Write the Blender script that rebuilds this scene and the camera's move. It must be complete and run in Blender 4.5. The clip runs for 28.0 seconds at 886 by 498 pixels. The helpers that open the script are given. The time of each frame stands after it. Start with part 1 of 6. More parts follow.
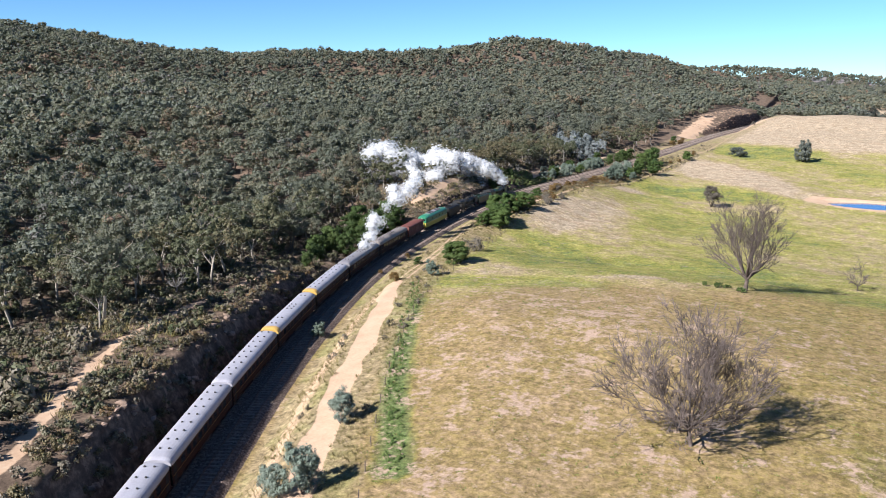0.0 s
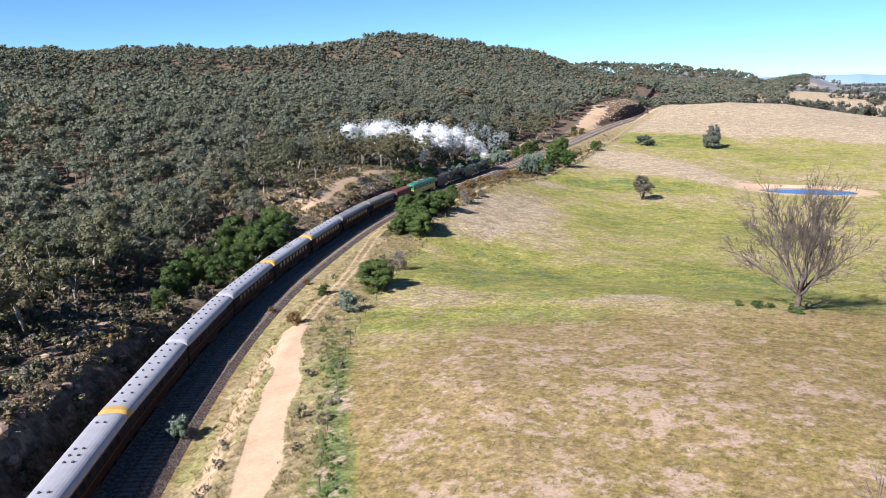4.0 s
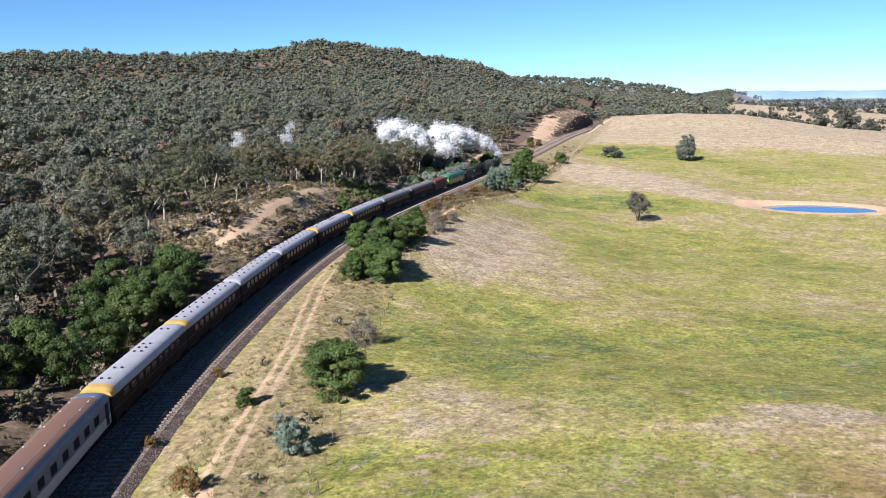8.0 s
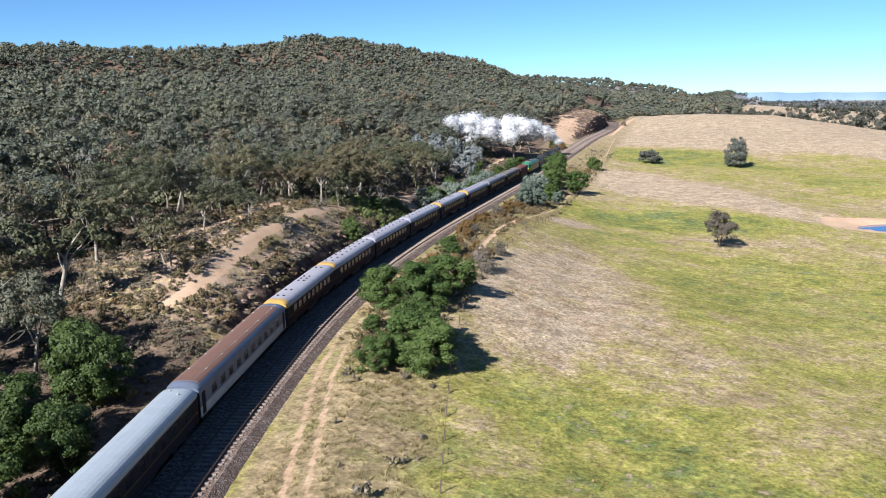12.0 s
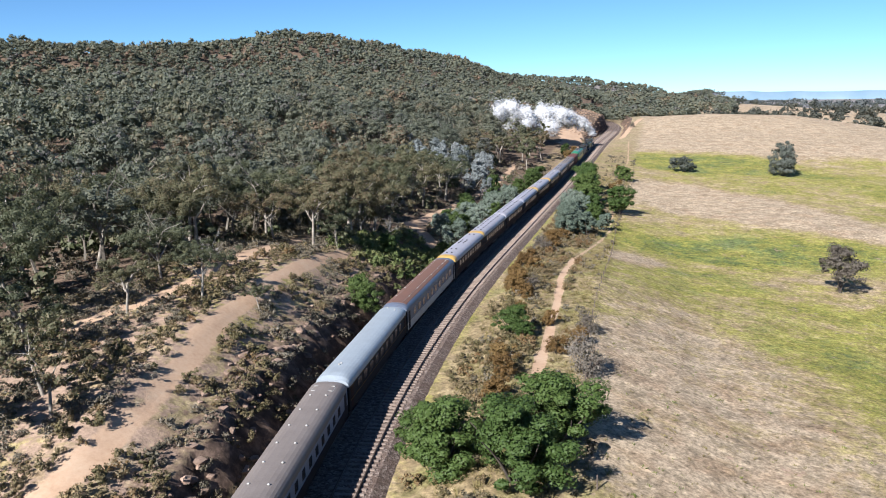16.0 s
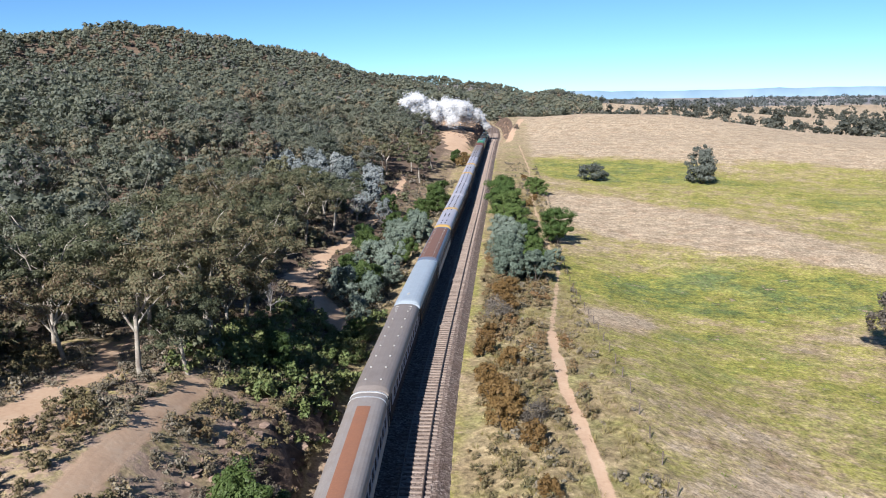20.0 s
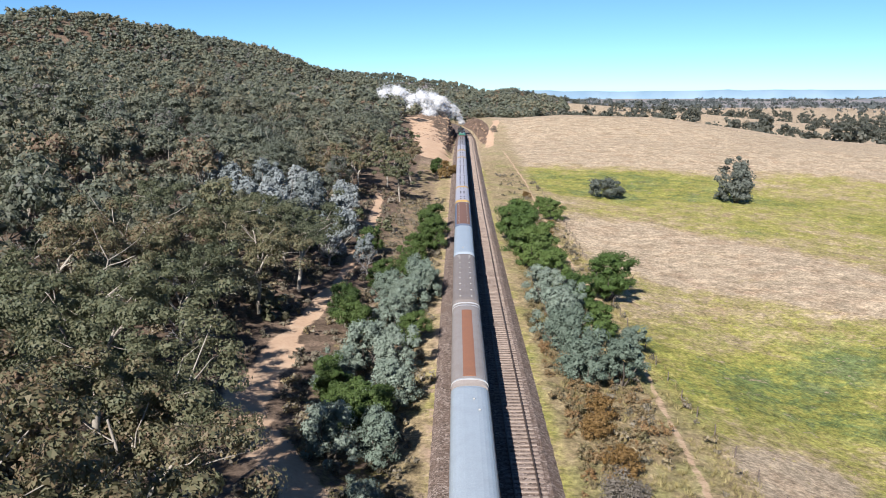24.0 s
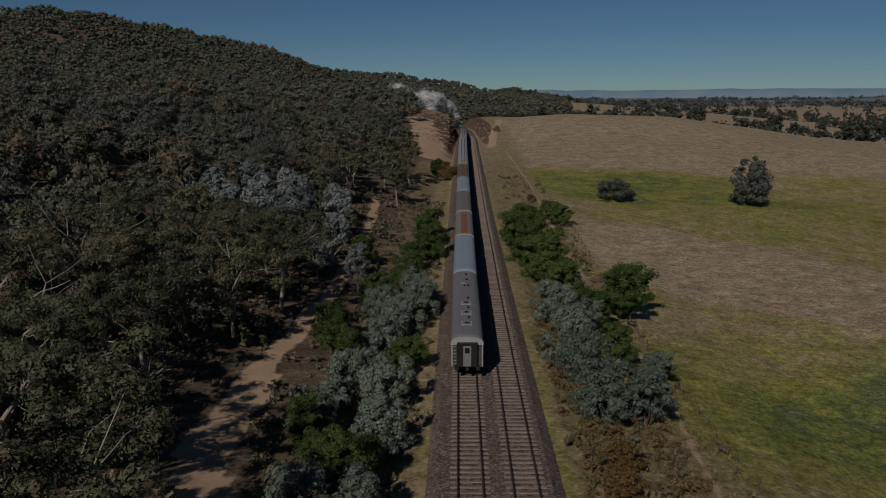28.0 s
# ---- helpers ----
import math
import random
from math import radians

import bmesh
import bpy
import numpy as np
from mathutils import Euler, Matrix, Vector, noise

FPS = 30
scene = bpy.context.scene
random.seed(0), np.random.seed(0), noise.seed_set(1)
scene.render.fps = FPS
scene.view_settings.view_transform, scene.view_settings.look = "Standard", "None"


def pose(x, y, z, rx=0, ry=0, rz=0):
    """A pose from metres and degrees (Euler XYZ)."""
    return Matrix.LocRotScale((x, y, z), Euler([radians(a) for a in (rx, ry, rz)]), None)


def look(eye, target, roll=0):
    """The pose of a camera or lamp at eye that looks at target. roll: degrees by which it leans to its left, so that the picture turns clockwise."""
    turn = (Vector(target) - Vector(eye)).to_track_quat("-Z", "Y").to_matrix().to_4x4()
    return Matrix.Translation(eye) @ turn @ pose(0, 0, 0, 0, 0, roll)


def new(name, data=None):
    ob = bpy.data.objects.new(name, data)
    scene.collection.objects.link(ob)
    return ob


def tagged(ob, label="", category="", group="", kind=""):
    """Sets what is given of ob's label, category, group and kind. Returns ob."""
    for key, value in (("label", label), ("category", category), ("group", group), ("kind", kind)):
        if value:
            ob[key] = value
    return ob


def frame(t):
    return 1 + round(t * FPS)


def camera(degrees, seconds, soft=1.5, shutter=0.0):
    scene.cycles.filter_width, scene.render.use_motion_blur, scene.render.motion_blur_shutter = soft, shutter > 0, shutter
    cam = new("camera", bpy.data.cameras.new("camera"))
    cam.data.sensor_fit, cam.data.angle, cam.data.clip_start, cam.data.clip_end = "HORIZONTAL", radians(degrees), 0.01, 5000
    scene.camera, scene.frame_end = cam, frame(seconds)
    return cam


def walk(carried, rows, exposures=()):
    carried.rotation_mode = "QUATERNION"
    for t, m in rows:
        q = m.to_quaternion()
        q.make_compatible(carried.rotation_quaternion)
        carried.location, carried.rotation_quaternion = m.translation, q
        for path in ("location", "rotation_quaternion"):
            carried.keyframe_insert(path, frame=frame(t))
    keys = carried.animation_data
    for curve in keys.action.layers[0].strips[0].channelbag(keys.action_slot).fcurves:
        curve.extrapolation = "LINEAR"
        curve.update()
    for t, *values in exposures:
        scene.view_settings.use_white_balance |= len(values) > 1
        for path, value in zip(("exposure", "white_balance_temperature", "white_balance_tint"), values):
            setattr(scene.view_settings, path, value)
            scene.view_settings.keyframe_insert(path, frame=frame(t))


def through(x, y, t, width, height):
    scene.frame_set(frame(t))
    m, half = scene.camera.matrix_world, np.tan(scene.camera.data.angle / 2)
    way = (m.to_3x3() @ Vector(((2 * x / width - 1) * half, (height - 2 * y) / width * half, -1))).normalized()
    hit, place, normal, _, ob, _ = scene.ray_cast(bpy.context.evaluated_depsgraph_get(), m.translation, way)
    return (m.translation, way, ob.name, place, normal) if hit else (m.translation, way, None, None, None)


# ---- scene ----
cam = camera(59.2, 28.0, soft=1.0)
PATH = [
    (0, (0.008, 2.126, 40.702), (-11.016, 18.261, 36.441), -0.23),
    (0.5, (-4.393, 6.362, 39.661), (-14.838, 22.874, 35.378), -0.24),
    (1, (-8.654, 10.703, 38.649), (-18.977, 27.297, 34.369), -0.29),
    (1.5, (-12.782, 15.131, 37.653), (-22.995, 31.795, 33.369), -0.40),
    (2, (-16.776, 19.625, 36.678), (-26.815, 36.405, 32.42), -0.55),
    (2.5, (-20.632, 24.177, 35.731), (-30.332, 41.165, 31.498), -0.74),
    (3, (-24.353, 28.782, 34.826), (-33.613, 46.021, 30.609), -0.95),
    (3.5, (-27.904, 33.408, 33.991), (-36.713, 50.884, 29.771), -1.20),
    (4, (-31.418, 38.202, 33.234), (-39.77, 55.906, 29.017), -1.40),
    (4.5, (-34.943, 43.206, 32.46), (-42.935, 61.1, 28.359), -1.54),
    (6.5, (-49.425, 65.539, 29.718), (-56.794, 83.747, 25.871), -1.39),
    (7, (-52.743, 70.674, 29.175), (-59.762, 89.021, 25.334), -1.33),
    (7.5, (-55.946, 75.652, 28.698), (-62.774, 94.068, 24.851), -1.26),
    (8, (-59.054, 80.518, 28.278), (-65.765, 98.971, 24.404), -1.18),
    (8.5, (-62.142, 85.467, 27.892), (-68.732, 103.966, 24.034), -1.12),
    (9, (-65.193, 90.491, 27.549), (-71.671, 109.025, 23.677), -1.07),
    (9.5, (-68.21, 95.636, 27.256), (-74.687, 114.169, 23.38), -1.03),
    (10, (-71.192, 100.893, 27.022), (-77.654, 119.43, 23.148), -0.99),
    (10.5, (-74.138, 106.211, 26.847), (-80.626, 124.737, 22.97), -0.96),
    (11, (-77.044, 111.471, 26.726), (-83.554, 129.99, 22.853), -0.94),
    (11.5, (-79.9, 116.514, 26.672), (-86.429, 135.022, 22.781), -0.92),
    (12, (-82.769, 121.434, 26.636), (-89.308, 139.942, 22.769), -0.91),
    (12.5, (-85.669, 126.35, 26.612), (-92.219, 144.85, 22.726), -0.89),
    (14.5, (-97.712, 146.48, 26.535), (-104.052, 165.052, 22.647), -0.85),
    (15, (-100.715, 151.469, 26.48), (-106.944, 170.076, 22.585), -0.87),
    (15.5, (-103.713, 156.436, 26.415), (-109.843, 175.077, 22.533), -0.91),
    (16, (-106.689, 161.4, 26.348), (-112.608, 180.108, 22.459), -0.97),
    (16.5, (-109.551, 166.426, 26.292), (-115.03, 185.265, 22.395), -1.03),
    (17, (-112.288, 171.505, 26.251), (-117.065, 190.537, 22.367), -1.09),
    (17.5, (-114.879, 176.662, 26.226), (-119.009, 195.842, 22.334), -1.13),
    (18, (-117.316, 181.924, 26.215), (-120.916, 201.206, 22.304), -1.16),
    (18.5, (-119.602, 187.311, 26.207), (-122.732, 206.671, 22.278), -1.17),
    (19, (-121.775, 192.802, 26.189), (-124.586, 212.209, 22.251), -1.14),
    (19.5, (-123.869, 198.361, 26.161), (-126.478, 217.793, 22.208), -1.10),
    (20, (-125.915, 203.942, 26.132), (-128.314, 223.4, 22.178), -1.04),
    (20.5, (-127.957, 209.521, 26.118), (-130.128, 229.005, 22.156), -0.94),
    (21, (-129.98, 215.095, 26.127), (-131.84, 234.608, 22.156), -0.80),
    (21.5, (-131.935, 220.659, 26.126), (-133.504, 240.195, 22.144), -0.65),
    (23.5, (-138.766, 243.268, 26.131), (-139.946, 262.82, 22.126), -0.21),
    (24, (-139.456, 247.845, 26.036), (-140.596, 267.395, 22.019), -0.26),
    (24.5, (-139.775, 251.911, 25.914), (-140.965, 271.46, 21.915), -0.35),
    (25, (-139.805, 255.211, 25.786), (-140.995, 274.763, 21.804), -0.47),
    (25.5, (-139.837, 257.433, 25.715), (-141.047, 276.984, 21.733), -0.53),
    (26, (-139.823, 258.763, 25.653), (-141.023, 278.312, 21.661), -0.57),
    (26.5, (-139.776, 259.332, 25.594), (-140.986, 278.88, 21.6), -0.59),
    (27, (-139.699, 259.279, 25.537), (-140.919, 278.824, 21.535), -0.59),
    (27.5, (-139.624, 258.822, 25.49), (-140.854, 278.367, 21.487), -0.54),
    (28, (-139.574, 258.156, 25.472), (-140.773, 277.699, 21.452), -0.42),
]
walk(cam, [(t, look(eye, target, roll)) for t, eye, target, roll in PATH],
     exposures=[(t, ev, 6300 + min(650, 450 * max(0, t - 24)), 9) for t, ev in [(0, 1.50), (6, 1.43), (12, 1.40), (20, 1.32), (24.4, 1.30), (25.0, 0.92), (26.0, 0.38), (27.0, -0.32), (28.0, -1.12)]])

# ---- sky, sun ----
SUN_DOWN = Vector((0.26, 0.775, -0.574)).normalized()
world = bpy.data.worlds.new("sky")
scene.world = world
world.use_nodes = True
wn, wl = world.node_tree.nodes, world.node_tree.links
wn.clear()
sky = wn.new("ShaderNodeTexSky")
sky.sky_type = "NISHITA"
sky.sun_disc = False
sky.sun_elevation = math.asin(-SUN_DOWN.z)
sky.sun_rotation = math.atan2(-SUN_DOWN.x, -SUN_DOWN.y)
sky.altitude = 3200
sky.air_density, sky.dust_density, sky.ozone_density = 0.9, 0.0, 4.0
bg = wn.new("ShaderNodeBackground")
bg.inputs["Strength"].default_value = 0.05
out = wn.new("ShaderNodeOutputWorld")
deep = wn.new("ShaderNodeMix")
deep.data_type, deep.blend_type = "RGBA", "MULTIPLY"
deep.inputs[0].default_value, deep.inputs[7].default_value = 1.0, (0.74, 0.98, 1.12, 1)
wl.new(sky.outputs[0], deep.inputs[6])
wl.new(deep.outputs[2], bg.inputs["Color"])
wl.new(bg.outputs[0], out.inputs["Surface"])
sun = new("sun", bpy.data.lights.new("sun", "SUN"))
sun.data.energy, sun.data.angle, sun.data.color = 5.0, radians(0.55), (1.0, 0.97, 0.94)
sun.matrix_world = look(Vector((0, 0, 300)), Vector((0, 0, 300)) + SUN_DOWN)

# ---- materials ----
def node(mat, kind, **values):
    n = mat.node_tree.nodes.new("ShaderNode" + kind)
    for key, value in values.items():
        if key in ("operation", "blend_type", "data_type", "attribute_name", "noise_dimensions", "feature", "wave_type", "bands_direction", "clamp"):
            if key == "operation":
                n.operation = value
            elif key == "blend_type":
                n.blend_type = value
            elif key == "data_type":
                n.data_type = value
            elif key == "attribute_name":
                n.attribute_name = value
            elif key == "feature":
                n.feature = value
            elif key == "bands_direction":
                n.bands_direction = value
        else:
            n.inputs[key.replace("_", " ")].default_value = value
    return n


def link(mat, a, b):
    mat.node_tree.links.new(a, b)


def material(name, rough=0.8, metal=0.0, spec=0.3):
    mat = bpy.data.materials.new(name)
    mat.use_nodes = True
    b = mat.node_tree.nodes["Principled BSDF"]
    b.inputs["Roughness"].default_value = rough
    b.inputs["Metallic"].default_value = metal
    b.inputs["Specular IOR Level"].default_value = spec
    return mat, b


def spot(mat, scale, coord="pos", detail=5.0, rough=0.6):
    """Noise at a real-world scale (per metre): returns its value socket."""
    n = node(mat, "TexNoise", Scale=scale, Detail=detail, Roughness=rough)
    if coord == "pos":
        link(mat, node(mat, "NewGeometry").outputs["Position"], n.inputs["Vector"])
    else:
        link(mat, node(mat, "TexCoord").outputs["Object"], n.inputs["Vector"])
    return n.outputs[0]


def ramp(mat, value, stops):
    r = node(mat, "ValToRGB")
    el = r.color_ramp.elements
    while len(el) < len(stops):
        el.new(0.5)
    for e, (at, c) in zip(el, stops):
        e.position, e.color = at, (*c, 1) if len(c) == 3 else c
    link(mat, value, r.inputs[0])
    return r.outputs[0]


def mixed(mat, f, a, b, blend="MIX"):
    m = node(mat, "Mix", data_type="RGBA", blend_type=blend)
    for sock, v in ((m.inputs[0], f), (m.inputs[6], a), (m.inputs[7], b)):
        if isinstance(v, (int, float)):
            sock.default_value = v
        elif isinstance(v, tuple):
            sock.default_value = (*v, 1)
        else:
            link(mat, v, sock)
    return m.outputs[2]


def calc(mat, op, a, b=0.0, c=0.0):
    m = node(mat, "Math", operation=op)
    for sock, v in zip(m.inputs, (a, b, c)):
        if isinstance(v, (int, float)):
            sock.default_value = v
        else:
            link(mat, v, sock)
    return m.outputs[0]


def bumped(mat, b, height, distance=0.05, strength=0.6):
    n = node(mat, "Bump", Strength=strength, Distance=distance)
    link(mat, height, n.inputs["Height"])
    link(mat, n.outputs[0], b.inputs["Normal"])


def speckled(name, dark, light, scale, rough=0.8, metal=0.0, coord="obj", bump=0.0, spec=0.3, fine=None):
    """Two-scale variation between two colours."""
    mat, b = material(name, rough, metal, spec)
    n = spot(mat, scale, coord)
    c = ramp(mat, n, [(0.3, dark), (0.7, light)])
    n2 = spot(mat, fine or scale * 9, coord, 3.0)
    c = mixed(mat, 0.35, c, ramp(mat, n2, [(0.3, (0.25, 0.25, 0.25)), (0.7, (0.75, 0.75, 0.75))]), "OVERLAY")
    link(mat, c, b.inputs["Base Color"])
    if bump:
        bumped(mat, b, n2, bump)
    return mat


def leafy(name, stops, through=0.34, rough=0.6, tint=True):
    """Foliage: each leaf varies a little, each tree or patch more; some light passes through."""
    mat, b = material(name, rough, 0.0, 0.25)
    geo = node(mat, "NewGeometry")
    info = node(mat, "ObjectInfo")
    at = node(mat, "Attribute", attribute_name="tint")
    v = calc(mat, "MULTIPLY", geo.outputs["Random Per Island"], 0.36)
    v = calc(mat, "ADD", v, calc(mat, "MULTIPLY", at.outputs["Fac"], 0.68) if tint else calc(mat, "MULTIPLY", info.outputs["Random"], 0.64))
    c = ramp(mat, v, stops)
    link(mat, c, b.inputs["Base Color"])
    t = node(mat, "BsdfTranslucent")
    link(mat, mixed(mat, 0.4, c, (0.13, 0.16, 0.05)), t.inputs["Color"])
    mix = node(mat, "MixShader")
    mix.inputs[0].default_value = through
    link(mat, b.outputs[0], mix.inputs[1])
    link(mat, t.outputs[0], mix.inputs[2])
    link(mat, mix.outputs[0], mat.node_tree.nodes["Material Output"].inputs["Surface"])
    return mat


def crushed_stone():
    """Railway ballast: each stone its own grey, brown or rust tone, oil and dust in patches."""
    mat, b = material("ballast", 0.95, 0.0, 0.15)
    cell = node(mat, "TexVoronoi", Scale=7.0)
    link(mat, node(mat, "NewGeometry").outputs["Position"], cell.inputs["Vector"])
    tone = node(mat, "SeparateColor")
    link(mat, cell.outputs["Color"], tone.inputs[0])
    c = ramp(mat, tone.outputs[0], [(0.0, (0.05, 0.038, 0.033)), (0.35, (0.115, 0.083, 0.069)), (0.7, (0.16, 0.12, 0.102)), (1.0, (0.27, 0.22, 0.195))])
    c = mixed(mat, ramp(mat, spot(mat, 0.5), [(0.42, (0, 0, 0)), (0.7, (0.6, 0.6, 0.6))]), c, (0.10, 0.066, 0.05))
    link(mat, c, b.inputs["Base Color"])
    bumped(mat, b, cell.outputs["Distance"], 0.08, 0.9)
    return mat


def ground_material():
    mat, b = material("ground", 0.95, 0.0, 0.1)
    a1, a2 = node(mat, "Attribute", attribute_name="mask_a"), node(mat, "Attribute", attribute_name="mask_b")
    s1, s2 = node(mat, "SeparateColor"), node(mat, "SeparateColor")
    link(mat, a1.outputs["Color"], s1.inputs[0])
    link(mat, a2.outputs["Color"], s2.inputs[0])
    road, litter, rock = s1.outputs
    lush, bare, verge = s2.outputs
    mid, fine = spot(mat, 0.28, detail=7, rough=0.65), spot(mat, 2.6, detail=6, rough=0.7)
    tuft = spot(mat, 1.1, detail=9, rough=0.72)
    sown = spot(mat, 0.13, detail=8, rough=0.66)
    wide = calc(mat, "ADD", calc(mat, "MULTIPLY", mid, 0.45), calc(mat, "MULTIPLY", tuft, 0.55))
    clump = ramp(mat, spot(mat, 1.0, detail=7, rough=0.68), [(0.40, (0, 0, 0)), (0.60, (1, 1, 1))])
    tussock = ramp(mat, spot(mat, 0.9, detail=9, rough=0.78), [(0.36, (0.2, 0.2, 0.2)), (0.64, (0.8, 0.8, 0.8))])
    swirl = ramp(mat, spot(mat, 0.24, detail=9, rough=0.74), [(0.38, (0.25, 0.25, 0.25)), (0.62, (0.75, 0.75, 0.75))])
    blades = ramp(mat, fine, [(0.34, (0.2, 0.2, 0.2)), (0.66, (0.8, 0.8, 0.8))])
    # paddock: straw, olive and fresh green in ragged swathes
    grade = calc(mat, "ADD", calc(mat, "MULTIPLY_ADD", lush, 1.4, -0.2), calc(mat, "MULTIPLY_ADD", wide, 2.6, -1.3))
    grade = calc(mat, "ADD", grade, calc(mat, "MULTIPLY_ADD", sown, 1.3, -0.66))
    grass = ramp(mat, grade, [(0.0, (0.292, 0.228, 0.160)), (0.18, (0.262, 0.202, 0.120)), (0.36, (0.23, 0.19, 0.085)), (0.54, (0.21, 0.188, 0.054)), (0.74, (0.168, 0.165, 0.040)), (1.0, (0.082, 0.106, 0.036))])
    # seed heads and dead stalks redden the dry swathes, blue-green herbs the lush ones
    stalk = ramp(mat, spot(mat, 0.21, detail=9, rough=0.7), [(0.48, (0, 0, 0)), (0.68, (0.6, 0.6, 0.6))])
    dryness = ramp(mat, grade, [(0.15, (1, 1, 1)), (0.5, (0.12, 0.12, 0.12))])
    grass = mixed(mat, calc(mat, "MULTIPLY", stalk, dryness), grass, (0.20, 0.125, 0.075))
    herb = ramp(mat, spot(mat, 0.1, detail=9, rough=0.72), [(0.5, (0, 0, 0)), (0.64, (0.4, 0.4, 0.4))])
    grass = mixed(mat, calc(mat, "MULTIPLY", herb, ramp(mat, grade, [(0.35, (0, 0, 0)), (0.6, (1, 1, 1))])), grass, (0.145, 0.160, 0.078))
    # tussocks, hoof marks and swirls
    grass = mixed(mat, 0.42, grass, swirl, "OVERLAY")
    grass = mixed(mat, 0.7, grass, tussock, "OVERLAY")
    grass = mixed(mat, 0.75, grass, blades, "OVERLAY")
    # golden-olive turf of the near rise
    turf = ramp(mat, grade, [(0.05, (0.225, 0.152, 0.082)), (0.3, (0.19, 0.129, 0.052)), (0.55, (0.16, 0.115, 0.036)), (0.85, (0.112, 0.098, 0.027))])
    turf = mixed(mat, calc(mat, "MULTIPLY", clump, 0.75), mixed(mat, 0.45, turf, (0.23, 0.158, 0.10)), mixed(mat, 0.5, turf, (0.098, 0.078, 0.018)))
    turf = mixed(mat, 0.75, turf, tussock, "OVERLAY")
    turf = mixed(mat, 0.5, turf, blades, "OVERLAY")
    grass = mixed(mat, a2.outputs["Alpha"], turf, grass)
    # bare earth shows in ragged patches
    hole = calc(mat, "ADD", bare, calc(mat, "MULTIPLY_ADD", calc(mat, "ADD", mid, tuft), 2.0, -2.0))
    hole = ramp(mat, hole, [(0.40, (0, 0, 0)), (0.66, (1, 1, 1))])
    earth = mixed(mat, 0.4, (0.30, 0.212, 0.158), blades, "OVERLAY")
    c = mixed(mat, hole, grass, earth)
    # dry grass by the line, with green in the hollows
    dry = ramp(mat, wide, [(0.32, (0.115, 0.086, 0.053)), (0.5, (0.21, 0.158, 0.09)), (0.66, (0.30, 0.24, 0.145))])
    dry = mixed(mat, ramp(mat, sown, [(0.5, (0, 0, 0)), (0.62, (0.6, 0.6, 0.6))]), dry, (0.15, 0.15, 0.05))
    dry = mixed(mat, 0.8, dry, tussock, "OVERLAY")
    dry = mixed(mat, 0.6, dry, blades, "OVERLAY")
    c = mixed(mat, verge, c, dry)
    # forest floor
    duff = ramp(mat, wide, [(0.35, (0.05, 0.035, 0.026)), (0.5, (0.105, 0.074, 0.054)), (0.62, (0.185, 0.13, 0.095))])
    duff = mixed(mat, 0.6, duff, blades, "OVERLAY")
    edge = ramp(mat, calc(mat, "ADD", litter, calc(mat, "MULTIPLY_ADD", tuft, 0.8, -0.4)), [(0.4, (0, 0, 0)), (0.6, (1, 1, 1))])
    c = mixed(mat, edge, c, duff)
    # cut rock
    face = ramp(mat, spot(mat, 0.7, detail=9, rough=0.7), [(0.3, (0.032, 0.024, 0.019)), (0.5, (0.10, 0.068, 0.052)), (0.68, (0.25, 0.17, 0.125))])
    edge = ramp(mat, calc(mat, "ADD", rock, calc(mat, "MULTIPLY_ADD", tuft, 0.8, -0.4)), [(0.4, (0, 0, 0)), (0.6, (1, 1, 1))])
    c = mixed(mat, edge, c, face)
    # worn tracks of pale earth
    dirt = ramp(mat, calc(mat, "ADD", calc(mat, "MULTIPLY", mid, 0.5), calc(mat, "MULTIPLY", fine, 0.5)), [(0.3, (0.29, 0.185, 0.122)), (0.5, (0.385, 0.262, 0.178)), (0.7, (0.43, 0.322, 0.232))])
    edge = ramp(mat, calc(mat, "ADD", road, calc(mat, "MULTIPLY_ADD", tuft, 0.75, -0.375)), [(0.4, (0, 0, 0)), (0.62, (1, 1, 1))])
    c = mixed(mat, edge, c, dirt)
    link(mat, c, b.inputs["Base Color"])
    smooth_way = calc(mat, "SUBTRACT", 1.0, calc(mat, "MULTIPLY", road, 0.75))
    bumped(mat, b, calc(mat, "MULTIPLY", calc(mat, "ADD", fine, tuft), smooth_way), 0.09, 0.7)
    return mat


GROUND = ground_material()
BALLAST = crushed_stone()
RAIL = speckled("rail", (0.058, 0.035, 0.026), (0.128, 0.096, 0.077), 2.0, 0.5, 0.6)
CONCRETE = speckled("sleeper", (0.135, 0.10, 0.084), (0.235, 0.185, 0.155), 1.0, 0.9, coord="pos")
BARK = speckled("pale_bark", (0.128, 0.102, 0.083), (0.33, 0.30, 0.256), 1.1, 0.9, bump=0.02)
BARK_DARK = speckled("dark_bark", (0.045, 0.035, 0.029), (0.122, 0.099, 0.083), 1.5, 0.95, bump=0.03)
DEAD = speckled("bare_wood", (0.054, 0.038, 0.032), (0.141, 0.112, 0.096), 1.3, 0.9)
PALE_WOOD = speckled("weathered_wood", (0.13, 0.115, 0.105), (0.30, 0.28, 0.265), 0.7, 0.9)
FOREST_BARK = speckled("grey_bark", (0.058, 0.048, 0.038), (0.218, 0.192, 0.160), 0.25, 0.9)
TWIG = speckled("bare_twigs", (0.055, 0.042, 0.038), (0.16, 0.125, 0.112), 0.6, 0.9)
LEAF_DARK = leafy("dark_leaf", [(0.0, (0.048, 0.052, 0.044)), (0.5, (0.072, 0.075, 0.062)), (1.0, (0.105, 0.10, 0.08))])
# far trees: distance haze painted in as a blue-grey leaf colour
LEAF_HAZED = leafy("hazed_leaf", [(0.0, (0.064, 0.074, 0.077)), (1.0, (0.102, 0.109, 0.109))])
